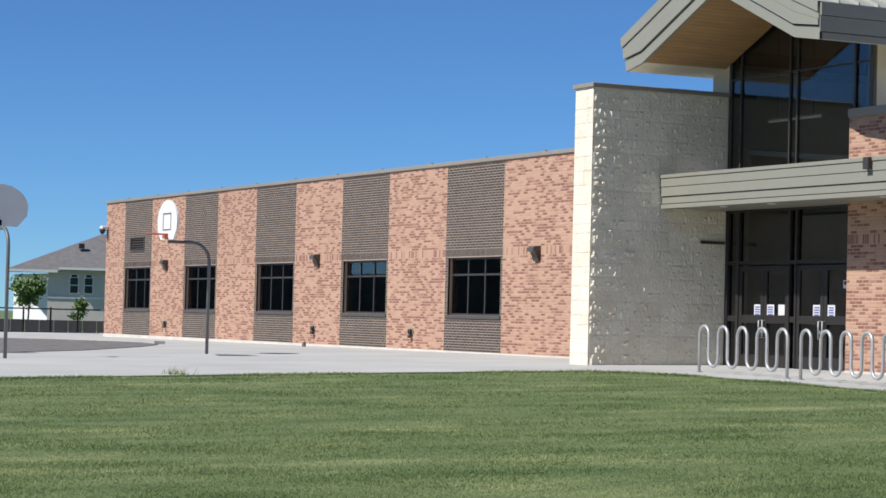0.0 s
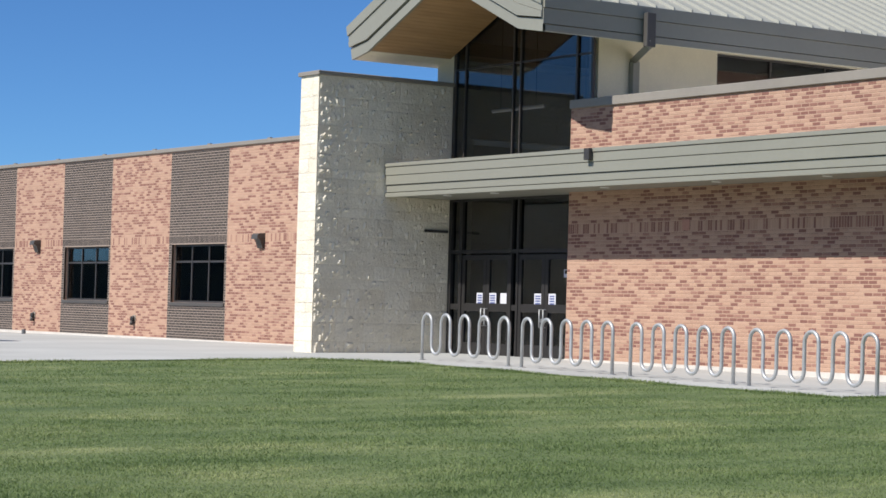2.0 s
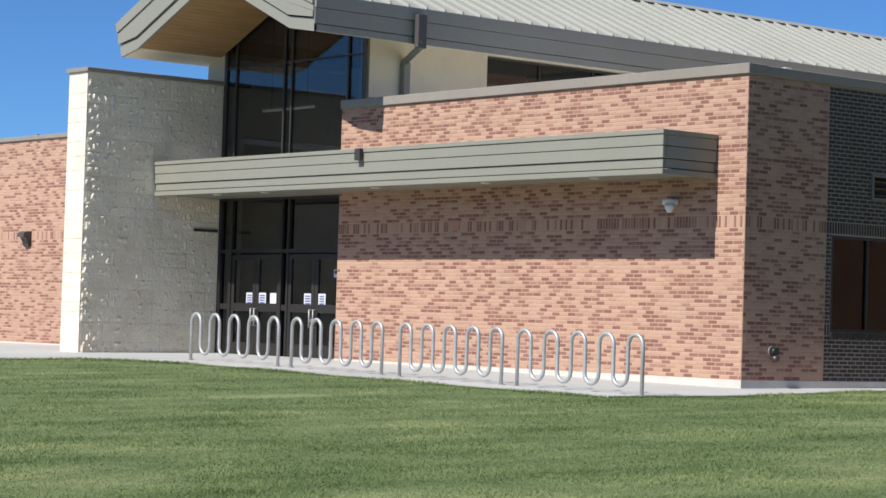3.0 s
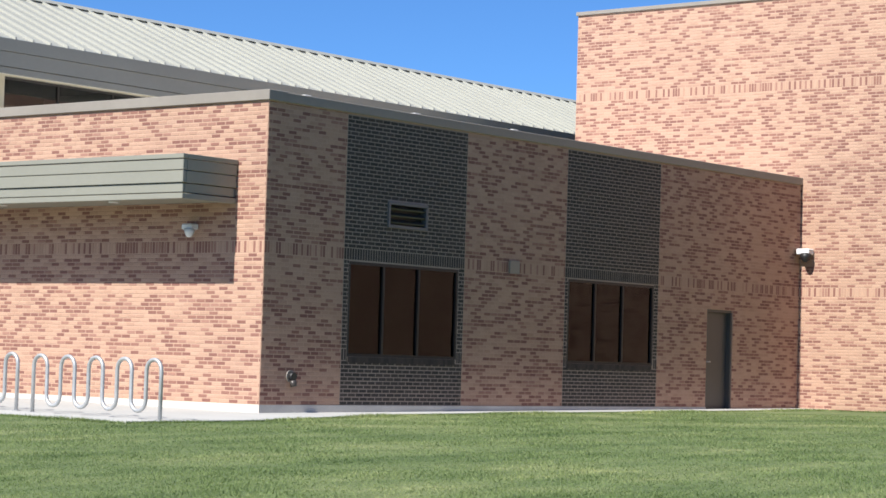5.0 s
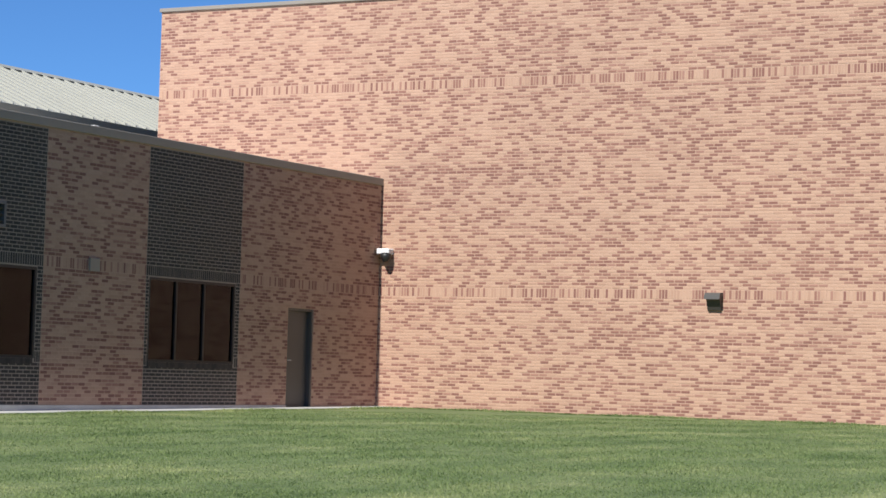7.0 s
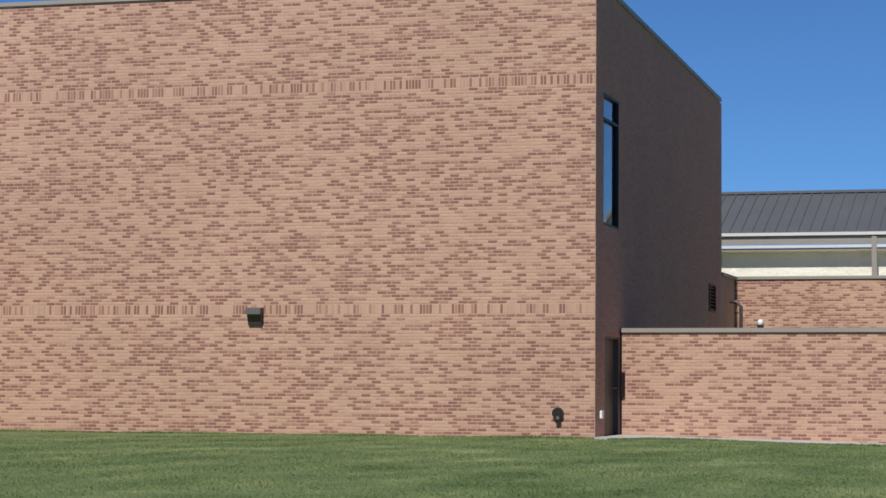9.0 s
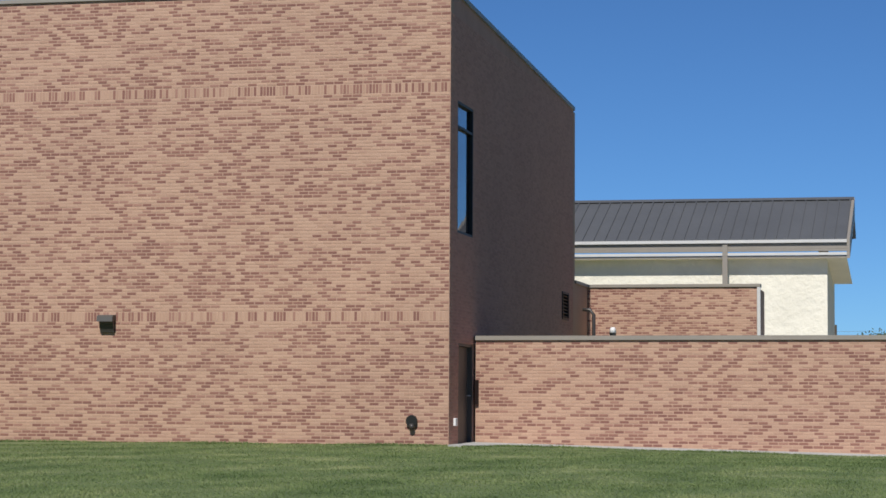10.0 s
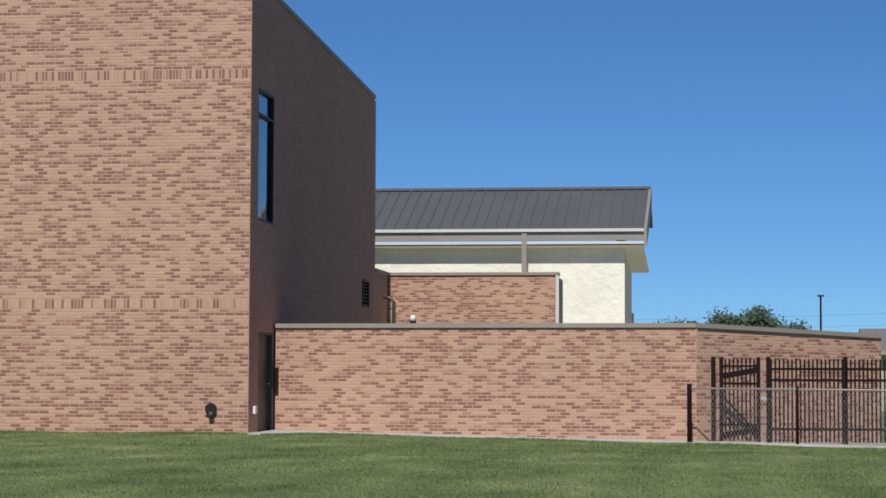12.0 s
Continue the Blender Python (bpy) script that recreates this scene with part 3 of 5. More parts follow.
def steel_door(name, place, width, z0, z1, label, hinge_far=True):
    d = thing(name, place(width / 2, 0, z0), label, "door", kind="structure")
    fr = Solid()
    for u0, a, u1, b in ((0, z0, 0.05, z1), (width - 0.05, z0, width, z1), (0.05, z1 - 0.05, width - 0.05, z1)):
        fr.box(place(u0, -0.2, a), place(u1, -0.02, b))
    piece("door_frame", fr, door_paint, d)
    leaf = piece("door_leaf", Solid().box(place(0.055, -0.16, z0 + 0.01), place(width - 0.055, -0.115, z1 - 0.055)), door_paint, d, "taupe painted steel leaf")
    u = 0.14 if hinge_far else width - 0.14
    piece("door_handle", Solid().tube([place(u, -0.115, z0 + 1.0), place(u, -0.05, z0 + 1.0), place(u + 0.11, -0.05, z0 + 1.0)], 0.012), galv, d, "steel lever handle", True)
    piece("threshold", Solid().box(place(0.0, -0.2, z0 - 0.02), place(width, 0.02, z0 + 0.008)), galv, d)
    return d


steel_door("door_1", lambda u, d, z: (SIDE + d, 40.18 + u, z), 1.02, 0.57, 2.66, "taupe steel door in a shaded brick wall")
structure("roof_block", Solid().box((BLK0 + 0.2, FACE + T, 5.1), (SIDE - T, GYM, 5.3)), roof_bounce, "flat roof behind a parapet", "roof")

# the tall hall
G0, G1, GTOP = -30.93, -9.61, 9.75
gym = wall_x("wall_gym_front", G0, G1, GYM, 0.2, GTOP, [], mortar_tan, "tall sunlit wall of mottled tan brick with two soldier courses")
bricks(gym, (G0, GYM, 0), (1, 0, 0), (0, -1, 0), G1 - G0, BASE - 0.0677, GTOP - 0.005, [(-1, 0, SIDE - G0 - 0.02, 5.2)], [BAND, BAND_HIGH], brick_tan, brick_tan_one, (17.5, 2.2), 4)
piece("plinth", Solid().box((SIDE + 0.03, GYM - 0.015, 0.2), (G1 + 0.015, GYM + 0.1, BASE - 0.0707)), plinth_mat, gym, "low concrete plinth")
cap_x(gym, G0 - 0.04, G1 + 0.04, GYM, GTOP, 0.09, 0.05)
gs_win, gs_door, gs_vent = (44.72, 4.9, 46.29, 7.6), (44.9, 0.6, 46.38, 2.66), (57.6, 3.63, 58.6, 4.35)
gs = Solid()


def gym_slab(q, a, za, b, zb):
    slope = lambda y, z: z - (0.47 * (y - GYM) / 15.4 if z > 9 else 0)
    ya, yb = GYM + T + a, GYM + T + b
    v = [(G1 - T, ya, za), (G1, ya, za), (G1, yb, za), (G1 - T, yb, za), (G1 - T, ya, slope(ya, zb)), (G1, ya, slope(ya, zb)), (G1, yb, slope(yb, zb)), (G1 - T, yb, slope(yb, zb))]
    q.add(v, [(0, 3, 2, 1), (4, 5, 6, 7), (0, 1, 5, 4), (1, 2, 6, 5), (2, 3, 7, 6), (3, 0, 4, 7)])


pierced(gs, 59.4 - GYM - T, 0.2, GTOP, [(h[0] - GYM - T, h[1], h[2] - GYM - T, h[3]) for h in (gs_win, gs_door, gs_vent)], gym_slab)
gym_side = structure("wall_gym_side", gs, mortar_tan_shade, "tall shaded side wall of brick toned brown for the shade", "wall")
bricks(gym_side, (G1, GYM, 0), (0, 1, 0), (1, 0, 0), 59.4 - GYM, BASE, 9.30, [(h[0] - GYM, h[1], h[2] - GYM, h[3]) for h in (gs_win, gs_door, gs_vent)], [], brick_tan_shade, brick_tan_shade_one, (0.9, 3.2), 5)
piece("coping", Solid().prism([(G1 - 0.4, GYM + 0.36, GTOP - 0.02), (G1 + 0.05, GYM + 0.36, GTOP - 0.02), (G1 + 0.05, GYM + 0.36, GTOP + 0.075), (G1 - 0.4, GYM + 0.36, GTOP + 0.075)], (0, 15.05, -0.46)), metal_cap, gym_side, "sheet metal coping")
# Frame in the near-black paint too, as shade put into its colour.
window("window_8", lambda u, d, z: (G1 + d, gs_win[0] + u, z), 1.57, gs_win[1], gs_win[3], [], 7.08, "tall narrow window in a shaded brick wall", glass, sill=False, bar=0.05, deep=0.1, back=0.105, frame_mat=entrance_paint)
steel_door("door_2", lambda u, d, z: (G1 + d, gs_door[0] + u, z), 1.48, gs_door[1], gs_door[3], "taupe steel door at the corner of a brick wall", False)
louvre("wall_vent", lambda u, d, z: (G1 + d, gs_vent[0] + u, z), gs_vent[2] - gs_vent[0], gs_vent[1], gs_vent[3], 7, "dark louvred vent high on a brick wall", rubber)
# Unseen concrete slabs, added to throw light up onto the shaded walls.
structure("yard_bounce_slab", Solid().box((G1 + 0.02, 46.9, 0.1), (0.0, 59.6, 0.52)), concrete, "unseen pale slab in the yard, added to bounce light", "paving")
structure("court_bounce_slab", Solid().box((G1 + 0.02, 62.4, 0.1), (3.0, 95.0, 1.0)), concrete, "unseen pale slab behind the yard, added to bounce light", "paving")
structure("roof_gym", Solid().box((G0, GYM + T, 9.0), (G1 - T, 59.4, 9.15)), roof_bounce, "flat roof of the tall hall", "roof")
structure("wall_gym_back", Solid().box((G0, 59.4, 0.2), (G1, 59.7, 9.25)), mortar_tan, "tan back wall of the tall hall", "wall")
structure("wall_gym_west", Solid().box((G0, GYM + T, 0.2), (G0 + T, 59.4, 9.6)), mortar_tan, "tan west wall of the tall hall", "wall")
low_link = structure("wall_link", Solid().box((G1 - T, 59.7, 0.2), (G1, 61.9, 4.66)), mortar_tan, "low shaded brick link wall", "wall")
cap_y(low_link, 59.7, 61.9, G1, 4.66, 0.09)
plant = wall_x("wall_plant_room", G1, -4.95, 61.9, 0.2, 4.66, [], mortar_tan, "low brick wall of a plant room")
bricks(plant, (G1, 61.9, 0), (1, 0, 0), (0, -1, 0), 4.66, BASE + 2, 4.65, [], [], brick_tan, brick_tan_one, (None, 0), 6)
cap_x(plant, G1, -4.85, 61.9, 4.66, 0.09)
piece("downspout", Solid().box((-4.94, 61.86, 0.5), (-4.85, 61.95, 4.72)), pale_trim, plant, "pale downspout at the corner")
piece("return", Solid().box((-4.97, 62.2, 0.2), (-4.95, 64.6, 4.66)), mortar_tan, plant)
# the yard wall
def slanted_wall(name, a, b, z0, z1, label, seed, near, drop=0.0):
    a, b = Vector((*a, 0)), Vector((*b, 0))
    d = (b - a).normalized()
    n = Vector((d.y, -d.x, 0))
    w = structure(name, Solid().prism([a + Vector((0, 0, z0)), a - n * T + Vector((0, 0, z0)), a - n * T + Vector((0, 0, z1)), a + Vector((0, 0, z1))], b - a), mortar_tan, label, "wall") if not drop else structure(name, Solid().prism([a + Vector((0, 0, z0)), b + Vector((0, 0, z0)), b + Vector((0, 0, z1 - drop)), a + Vector((0, 0, z1))], -n * T), mortar_tan, label, "wall")
    bricks(w, a, d, n, (b - a).length, 0.36, z1 - 0.005 - drop, [], [], brick_tan, brick_tan_one, near, seed)
    p, q = a + n * 0.05, a - n * (T + 0.05)
    piece("coping", Solid().prism([p + Vector((0, 0, z1)), q + Vector((0, 0, z1)), q + Vector((0, 0, z1 + 0.09)), p + Vector((0, 0, z1 + 0.09))], b - a - Vector((0, 0, drop))), metal_cap, w, "pale metal coping")
    return w


slanted_wall("wall_yard", (-9.56, 46.4), (-0.83, 46.05), 0.1, 2.76, "low sunlit yard wall of tan brick", 7, (6.5, 1.4))
slanted_wall("wall_yard_return", (-0.83, 46.05), (3.1, 50.0), 0.1, 2.76, "low angled yard wall of tan brick", 8, (1.0, 1.8), 0.12)

# ---- entrance: glass front, canopy, gabled roof ----
EL, ER, RIDGE_X = -41.35, -34.3, -37.83
EAVE_TOP, RIDGE_TOP, ROOF_Y0, ROOF_Y1 = 7.52, 9.07, 24.97, 60.0
PITCH = (RIDGE_TOP - EAVE_TOP) / (RIDGE_X - EL)


def roof_z(x):
    return RIDGE_TOP - PITCH * abs(x - RIDGE_X)


def bar_x(x0, x1, y0, y1, z0, z1):
    return Solid().box((x0, y0, z0), (x1, y1, z1))


store = thing("window_9", (-38.1, GLASS_Y, 0.6), "dark bronze entrance glazing rising into the gable", "window", kind="structure")
GX0, GX1 = FIN1, -35.51
# lower glazing with two pairs of doors
for x, w in ((GX0 + 0.05, 0.06), (-39.99, 0.05), (-38.13, 0.03), (-37.89, 0.03), (BLK0 - 0.06, 0.06)):
    piece("mullion", bar_x(x - w, x + w, GLASS_Y, GLASS_Y + 0.12, 0.58, 3.95), entrance_paint, store)
piece("transom", bar_x(GX0, BLK0, GLASS_Y + 0.01, GLASS_Y + 0.11, 2.74, 2.82), entrance_paint, store)
piece("transom", bar_x(GX0, BLK0, GLASS_Y + 0.005, GLASS_Y + 0.125, 3.85, 4.0), entrance_paint, store)
piece("transom", bar_x(-38.10, -37.92, GLASS_Y + 0.02, GLASS_Y + 0.11, 1.55, 1.67), entrance_paint, store)
piece("pane", bar_x(-38.11, -37.91, GLASS_Y + 0.06, GLASS_Y + 0.067, 0.62, 3.87), glass_tint, store)
for a, b in ((GX0 + 0.1, -40.05), (-39.93, -38.16), (-37.86, BLK0 - 0.12)):
    piece("pane", bar_x(a - 0.02, b + 0.02, GLASS_Y + 0.06, GLASS_Y + 0.067, 2.82, 3.87), glass_tint, store)
piece("pane", bar_x(GX0 + 0.1, -40.05, GLASS_Y + 0.06, GLASS_Y + 0.067, 0.62, 2.73), glass_tint, store)
piece("transom", bar_x(GX0 + 0.11, -40.05, GLASS_Y + 0.02, GLASS_Y + 0.11, 1.55, 1.67), entrance_paint, store)
piece("threshold", bar_x(GX0, BLK0, GLASS_Y - 0.05, GLASS_Y + 0.2, 0.55, 0.6), galv, store)


def glazed_door(name, x0, x1, handle_left):
    d = thing(name, ((x0 + x1) / 2, GLASS_Y, 0.6), "bronze glazed entrance door with a middle rail", "door", "entrance doors", "structure")
    y0, y1 = GLASS_Y + 0.02, GLASS_Y + 0.075
    for a in (x0, x1 - 0.11):
        piece("stile", bar_x(a, a + 0.11, y0, y1, 0.61, 2.71), entrance_paint, d)
    for a, b in ((0.61, 0.86), (1.52, 1.69), (2.6, 2.71)):
        piece("rail", bar_x(x0 + 0.11, x1 - 0.11, y0 + 0.002, y1 - 0.002, a, b), entrance_paint, d)
    for a, b in ((0.85, 1.53), (1.68, 2.61)):
        piece("pane", bar_x(x0 + 0.1, x1 - 0.1, y0 + 0.024, y0 + 0.03, a, b), glass_tint, d)
    hx = x0 + 0.06 if handle_left else x1 - 0.06
    piece("door_handle", Solid().tube([(hx, y0, 1.22), (hx, y0 - 0.07, 1.22), (hx, y0 - 0.07, 1.58), (hx, y0, 1.58)], 0.014), galv, d, "steel pull handle", True)
    piece("lock", Solid().tube([(hx, y0 - 0.03, 1.36), (hx, y0, 1.36)], 0.04, 10), galv, d)
    return d


glazed_door("door_3", -39.93, -39.03, False)
glazed_door("door_4", -39.02, -38.15, True)
glazed_door("door_5", -37.87, -36.95, False)
glazed_door("door_6", -36.94, -36.02 + 0.3, True)

for x0, x1, lines in ((-39.38, -39.14, True), (-38.92, -38.66, True), (-38.51, -38.29, False), (-37.31, -37.06, True), (-36.82, -36.58, True)):
    n = thing("notice", (x0, GLASS_Y + 0.015, 1.65), "white paper notice taped to a glass door" if not lines else "printed paper notice with blue bars taped to a glass door", "notice", "notices on the doors")
    sheet_ob = piece("sheet", bar_x(x0, x1, GLASS_Y + 0.034, GLASS_Y + 0.038, 1.64, 1.91), paper, n)
    if lines:
        for k in range(4):
            piece("printed_bar", bar_x(x0 + 0.04, x1 - 0.04, GLASS_Y + 0.031, GLASS_Y + 0.0335, 1.69 + k * 0.05, 1.72 + k * 0.05), ink_blue, n)
n = thing("notice", (-36.25, GLASS_Y, 2.25), "small white sticker on an entrance door", "notice")
piece("sheet", bar_x(-36.32, -36.18, GLASS_Y + 0.03, GLASS_Y + 0.034, 2.24, 2.4), paper, n)
piece("printed_bar", bar_x(-36.29, -36.21, GLASS_Y + 0.027, GLASS_Y + 0.0295, 2.31, 2.38), rubber, n)

# upper glazing under the gable
UP0 = 4.45


def gable_pane(x0, x1, z0, cap_z=None):
    xs = [x0] + ([RIDGE_X] if x0 < RIDGE_X < x1 else []) + [x1]
    top = [(x, GLASS_Y + 0.05, (roof_z(x) - 0.85) if cap_z is None else min(cap_z, roof_z(x) - 0.85)) for x in xs]
    return Solid().prism([(x0, GLASS_Y + 0.05, z0), *top, (x1, GLASS_Y + 0.05, z0)], (0, 0.008, 0))


UP = [GX0 + 0.1, -40.0, -38.10, -36.05, GX1 - 0.02]
for a, b in zip(UP, UP[1:]):
    piece("pane", gable_pane(a, b, UP0, 6.67), glass_tint, store)
    piece("pane", gable_pane(a, b, 6.72), glass_tint, store)
    piece("transom", bar_x(a, b, GLASS_Y + 0.02, GLASS_Y + 0.07, 6.68, 6.71), bronze, store)
for x, w in ((GX0 + 0.06, 0.05), (-40.0, 0.022), (-38.23, 0.02), (-37.97, 0.02), (-36.05, 0.03), (GX1 - 0.03, 0.03)):
    piece("mullion", bar_x(x - w, x + w, GLASS_Y + 0.01, GLASS_Y + 0.07, UP0, roof_z(x) - 0.84), bronze, store)
piece("transom", bar_x(GX0, GX1, GLASS_Y - 0.01, GLASS_Y + 0.135, UP0 - 0.08, UP0), bronze, store)
piece("spandrel", bar_x(GX0, BLK0, GLASS_Y + 0.02, GLASS_Y + 0.12, 3.98, UP0 - 0.07), bronze, store)
lobby = structure("wall_lobby", Solid().box((EL + 0.6, 36, 0.5), (GX1 - 0.3, 36.2, 7.4)), inside_dark, "dim back wall of the lobby", "wall")
lamp = thing("ceiling_light", (-38.2, 30.0, 5.9), "long pale linear lamp hanging in the lobby", "lamp")
piece("housing", bar_x(-39.9, -36.4, 29.9, 30.05, 5.85, 5.93), white_paint, lamp)
for x in (-39.5, -36.8):
    piece("cable", Solid().tube([(x, 29.97, 5.93), (x, 29.97, roof_z(x) - 0.06)], 0.008, 5), galv, lamp)

# cream walls beside and above the entrance
corner = structure("wall_gable", Solid().box((EL + 0.29, GLASS_Y, FIN_TOP + 0.09), (GX0 + 0.02, GLASS_Y + 0.25, 7.3)), stucco, "cream stucco wall beside the gable window", "wall")
hi_win = (30.31, 5.3, 36.6, 6.96)
clere = wall_y("wall_clerestory", GLASS_Y + 0.14, ROOF_Y1, GX1, 5.2, 7.1, [(hi_win[0] - GLASS_Y - 0.14, hi_win[1], hi_win[2] - GLASS_Y - 0.14, hi_win[3])], stucco, "cream stucco wall below wide eaves")
window("window_10", lambda u, d, z: (GX1 + d, hi_win[0] + u, z), hi_win[2] - hi_win[0], hi_win[1], hi_win[3], [1.55, 3.1, 4.65], None, "dark clerestory window below wide eaves", glass_tint)
structure("wall_hall_west", Solid().box((EL + 0.35, GLASS_Y + 0.25, 5.3), (EL + 0.6, ROOF_Y1, 7.1)), stucco, "cream stucco wall facing away", "wall")

# the roof: two slopes, seams, stepped fascia, boxed eaves, boarded underside
roof = thing("roof_entrance", (RIDGE_X, ROOF_Y0, 7.0), "gabled standing-seam metal roof with deep stepped fascia", "roof", kind="structure")
TH = 0.1
for sx, name in ((EL, "west"), (ER, "east")):
    piece("roof_slope", Solid().prism([(sx, ROOF_Y0 - 0.04, EAVE_TOP), (RIDGE_X, ROOF_Y0 - 0.04, RIDGE_TOP), (RIDGE_X, ROOF_Y0 - 0.04, RIDGE_TOP - TH), (sx, ROOF_Y0 - 0.04, EAVE_TOP - TH)], (0, ROOF_Y1 - ROOF_Y0, 0)), roof_pale, roof)
seam = Solid().prism([(ER + 0.03, 0, EAVE_TOP - 0.015), (RIDGE_X, 0, RIDGE_TOP), (RIDGE_X, 0, RIDGE_TOP + 0.055), (ER + 0.03, 0, EAVE_TOP + 0.045)], (0, 0.03, 0)).mesh("seam", roof_pale)
y = ROOF_Y0 + 0.4
while y < ROOF_Y1:
    s = new("seam", seam)
    s.location = (0, y, 0)
    under(s, roof)
    y += 0.457
piece("ridge_cap", Solid().prism([(RIDGE_X - 0.15, ROOF_Y0, RIDGE_TOP - 0.02), (RIDGE_X, ROOF_Y0, RIDGE_TOP + 0.075), (RIDGE_X + 0.15, ROOF_Y0, RIDGE_TOP - 0.02), (RIDGE_X, ROOF_Y0, RIDGE_TOP - 0.03)], (0, ROOF_Y1 - ROOF_Y0, 0)), roof_pale, roof)
# fascia boards of the front: parallel to the slope, then bent towards level near the eaves
FALL, BEND = 0.94, 0.80
for a, b, ta, tb, out in ((0.0, 0.235, 0.0, 0.20, 0.06), (0.245, 0.45, 0.21, 0.33, 0.03), (0.455, 0.685, 0.335, 0.445, 0.045), (0.715, FALL, 0.47, 0.715, 0.0)):
    for sx, dx, lean in ((EL, 1, 0.24), (ER, -1, 0.0)):
        y = ROOF_Y0 - out
        xk = sx + dx * BEND
        pts = [(sx + lean * ta, y, EAVE_TOP - ta), (xk, y, roof_z(xk) - a), (RIDGE_X, y, RIDGE_TOP - a), (RIDGE_X, y, RIDGE_TOP - b), (xk, y, roof_z(xk) - b), (sx + lean * tb, y, EAVE_TOP - tb)]
        piece("fascia_board", Solid().prism(pts, (0, 0.06 + out, 0)), metal_sage, roof)
# side fascia along both eaves
for a, b, out in ((0.02, 0.26, 0.05), (0.27, 0.56, 0.02), (0.575, 0.70, 0.0)):
    piece("eave_board", bar_x(ER - 0.05, ER + out, ROOF_Y0 + 0.001, ROOF_Y1, EAVE_TOP - b, EAVE_TOP - a), metal_sage, roof)
    piece("eave_board", bar_x(EL - out + 0.24 * b, EL + 0.24 * b + 0.05, ROOF_Y0 + 0.065, ROOF_Y1, EAVE_TOP - b, EAVE_TOP - a), metal_sage, roof)
# pale soffits that rise gently from the eaves, then boards that follow the slope
zs = EAVE_TOP - 0.712
for sx, dx in ((EL + 0.18, 1), (ER - 0.02, -1)):
    xk = (EL if dx > 0 else ER) + dx * BEND
    zk = roof_z(xk) - FALL + 0.015
    piece("soffit", Solid().prism([(sx, ROOF_Y0 + 0.062, zs), (xk, ROOF_Y0 + 0.062, zk), (xk, ROOF_Y0 + 0.062, zk + 0.02), (sx, ROOF_Y0 + 0.062, zs + 0.02)], (0, (ROOF_Y1 if dx > 0 else GLASS_Y) - ROOF_Y0 - 0.07, 0)), stucco_pale, roof, "pale boxed eave")
zw = zs + 0.18 * (ER - GX1)
piece("soffit", Solid().prism([(ER - 0.03, GLASS_Y, zs), (GX1, GLASS_Y, zw), (GX1, GLASS_Y, zw + 0.02), (ER - 0.03, GLASS_Y, zs + 0.02)], (0, ROOF_Y1 - GLASS_Y, 0)), stucco_pale, roof, "pale boxed eave")
for k in range(22):
    for x0, sgn in ((EL + BEND, 1), (ER - BEND, -1)):
        run = abs(RIDGE_X - x0)
        xa, xb = x0 + sgn * (run * k / 22 + 0.004), x0 + sgn * (run * (k + 1) / 22 - 0.004)
        za, zb = roof_z(xa) - FALL + 0.02, roof_z(xb) - FALL + 0.02
        piece("soffit_board", Solid().prism([(xa, ROOF_Y0 + 0.06, za), (xb, ROOF_Y0 + 0.06, zb), (xb, ROOF_Y0 + 0.06, zb + 0.02), (xa, ROOF_Y0 + 0.06, za + 0.02)], (0, GLASS_Y - ROOF_Y0 - 0.08, 0)), cedar, roof)
# downspout
spout = thing("downspout", (GX1 + 0.1, 28.3, 5.6), "sage metal downspout bent under the eaves", "downspout")
piece("pipe", bar_x(GX1 + 0.01, GX1 + 0.15, 28.0, 28.17, 5.3, 6.58), metal_sage, spout, bevel=0.01)
piece("offset", Solid().tube([(GX1 + 0.08, 28.085, 6.5), (GX1 + 0.08, 28.085, 6.62), (ER + 0.11, 27.45, 6.74), (ER + 0.11, 27.45, 6.84)], 0.09, 4), metal_sage, spout)
piece("leader", bar_x(ER + 0.06, ER + 0.18, 27.34, 27.56, 6.72, 7.38), door_paint, spout, bevel=0.01)

strip = thing("pendant_light", (-39.6, 28.2, 5.85), "pale strip light hung inside the entrance glass", "lamp")
piece("diffuser", Solid().box((-40.5, 28.17, 5.86), (-38.6, 28.23, 5.90)), strip_glow, strip, bevel=0.008)
piece("housing", Solid().box((-40.52, 28.165, 5.905), (-38.58, 28.235, 5.94)), white_paint, strip)
for x, top in ((-40.2, 7.94), (-38.9, 8.51)):
    piece("wire", Solid().tube([(x, 28.2, 5.94), (x, 28.2, top)], 0.006, 5), rubber, strip)

# the flat canopy
canopy = thing("canopy", (-33, 25.43, 3.87), "long flat sage-grey metal canopy over the entrance", "canopy", kind="structure")
CX0, CX1, CY0 = FIN1 + 0.03, -25.44, 25.43
for a, b, out in ((3.87, 3.96, 0.0), (3.975, 4.12, -0.03), (4.13, 4.32, 0.0), (4.33, 4.50, 0.01), (4.51, 4.585, 0.03)):
    piece("fascia_board", Solid().box((CX0, CY0 - out, a), (CX1 + out, CY0 + 0.08, b)), metal_sage, canopy, bevel=0.006)
    piece("end_board", Solid().box((CX1 - 0.08, CY0 + 0.085, a), (CX1 + out, FACE - 0.01, b)), metal_sage, canopy, bevel=0.006)
piece("deck", Solid().box((CX0, CY0 + 0.08, 4.45), (CX1 - 0.08, FACE - 0.01, 4.5)), metal_sage, canopy)
piece("soffit", Solid().box((CX0, CY0 + 0.08, 3.9), (CX1 - 0.08, FACE - 0.01, 3.93)), metal_sage, canopy)
piece("soffit", Solid().box((CX0, FACE - 0.008, 3.9), (BLK0, GLASS_Y, 3.93)), metal_sage, canopy)
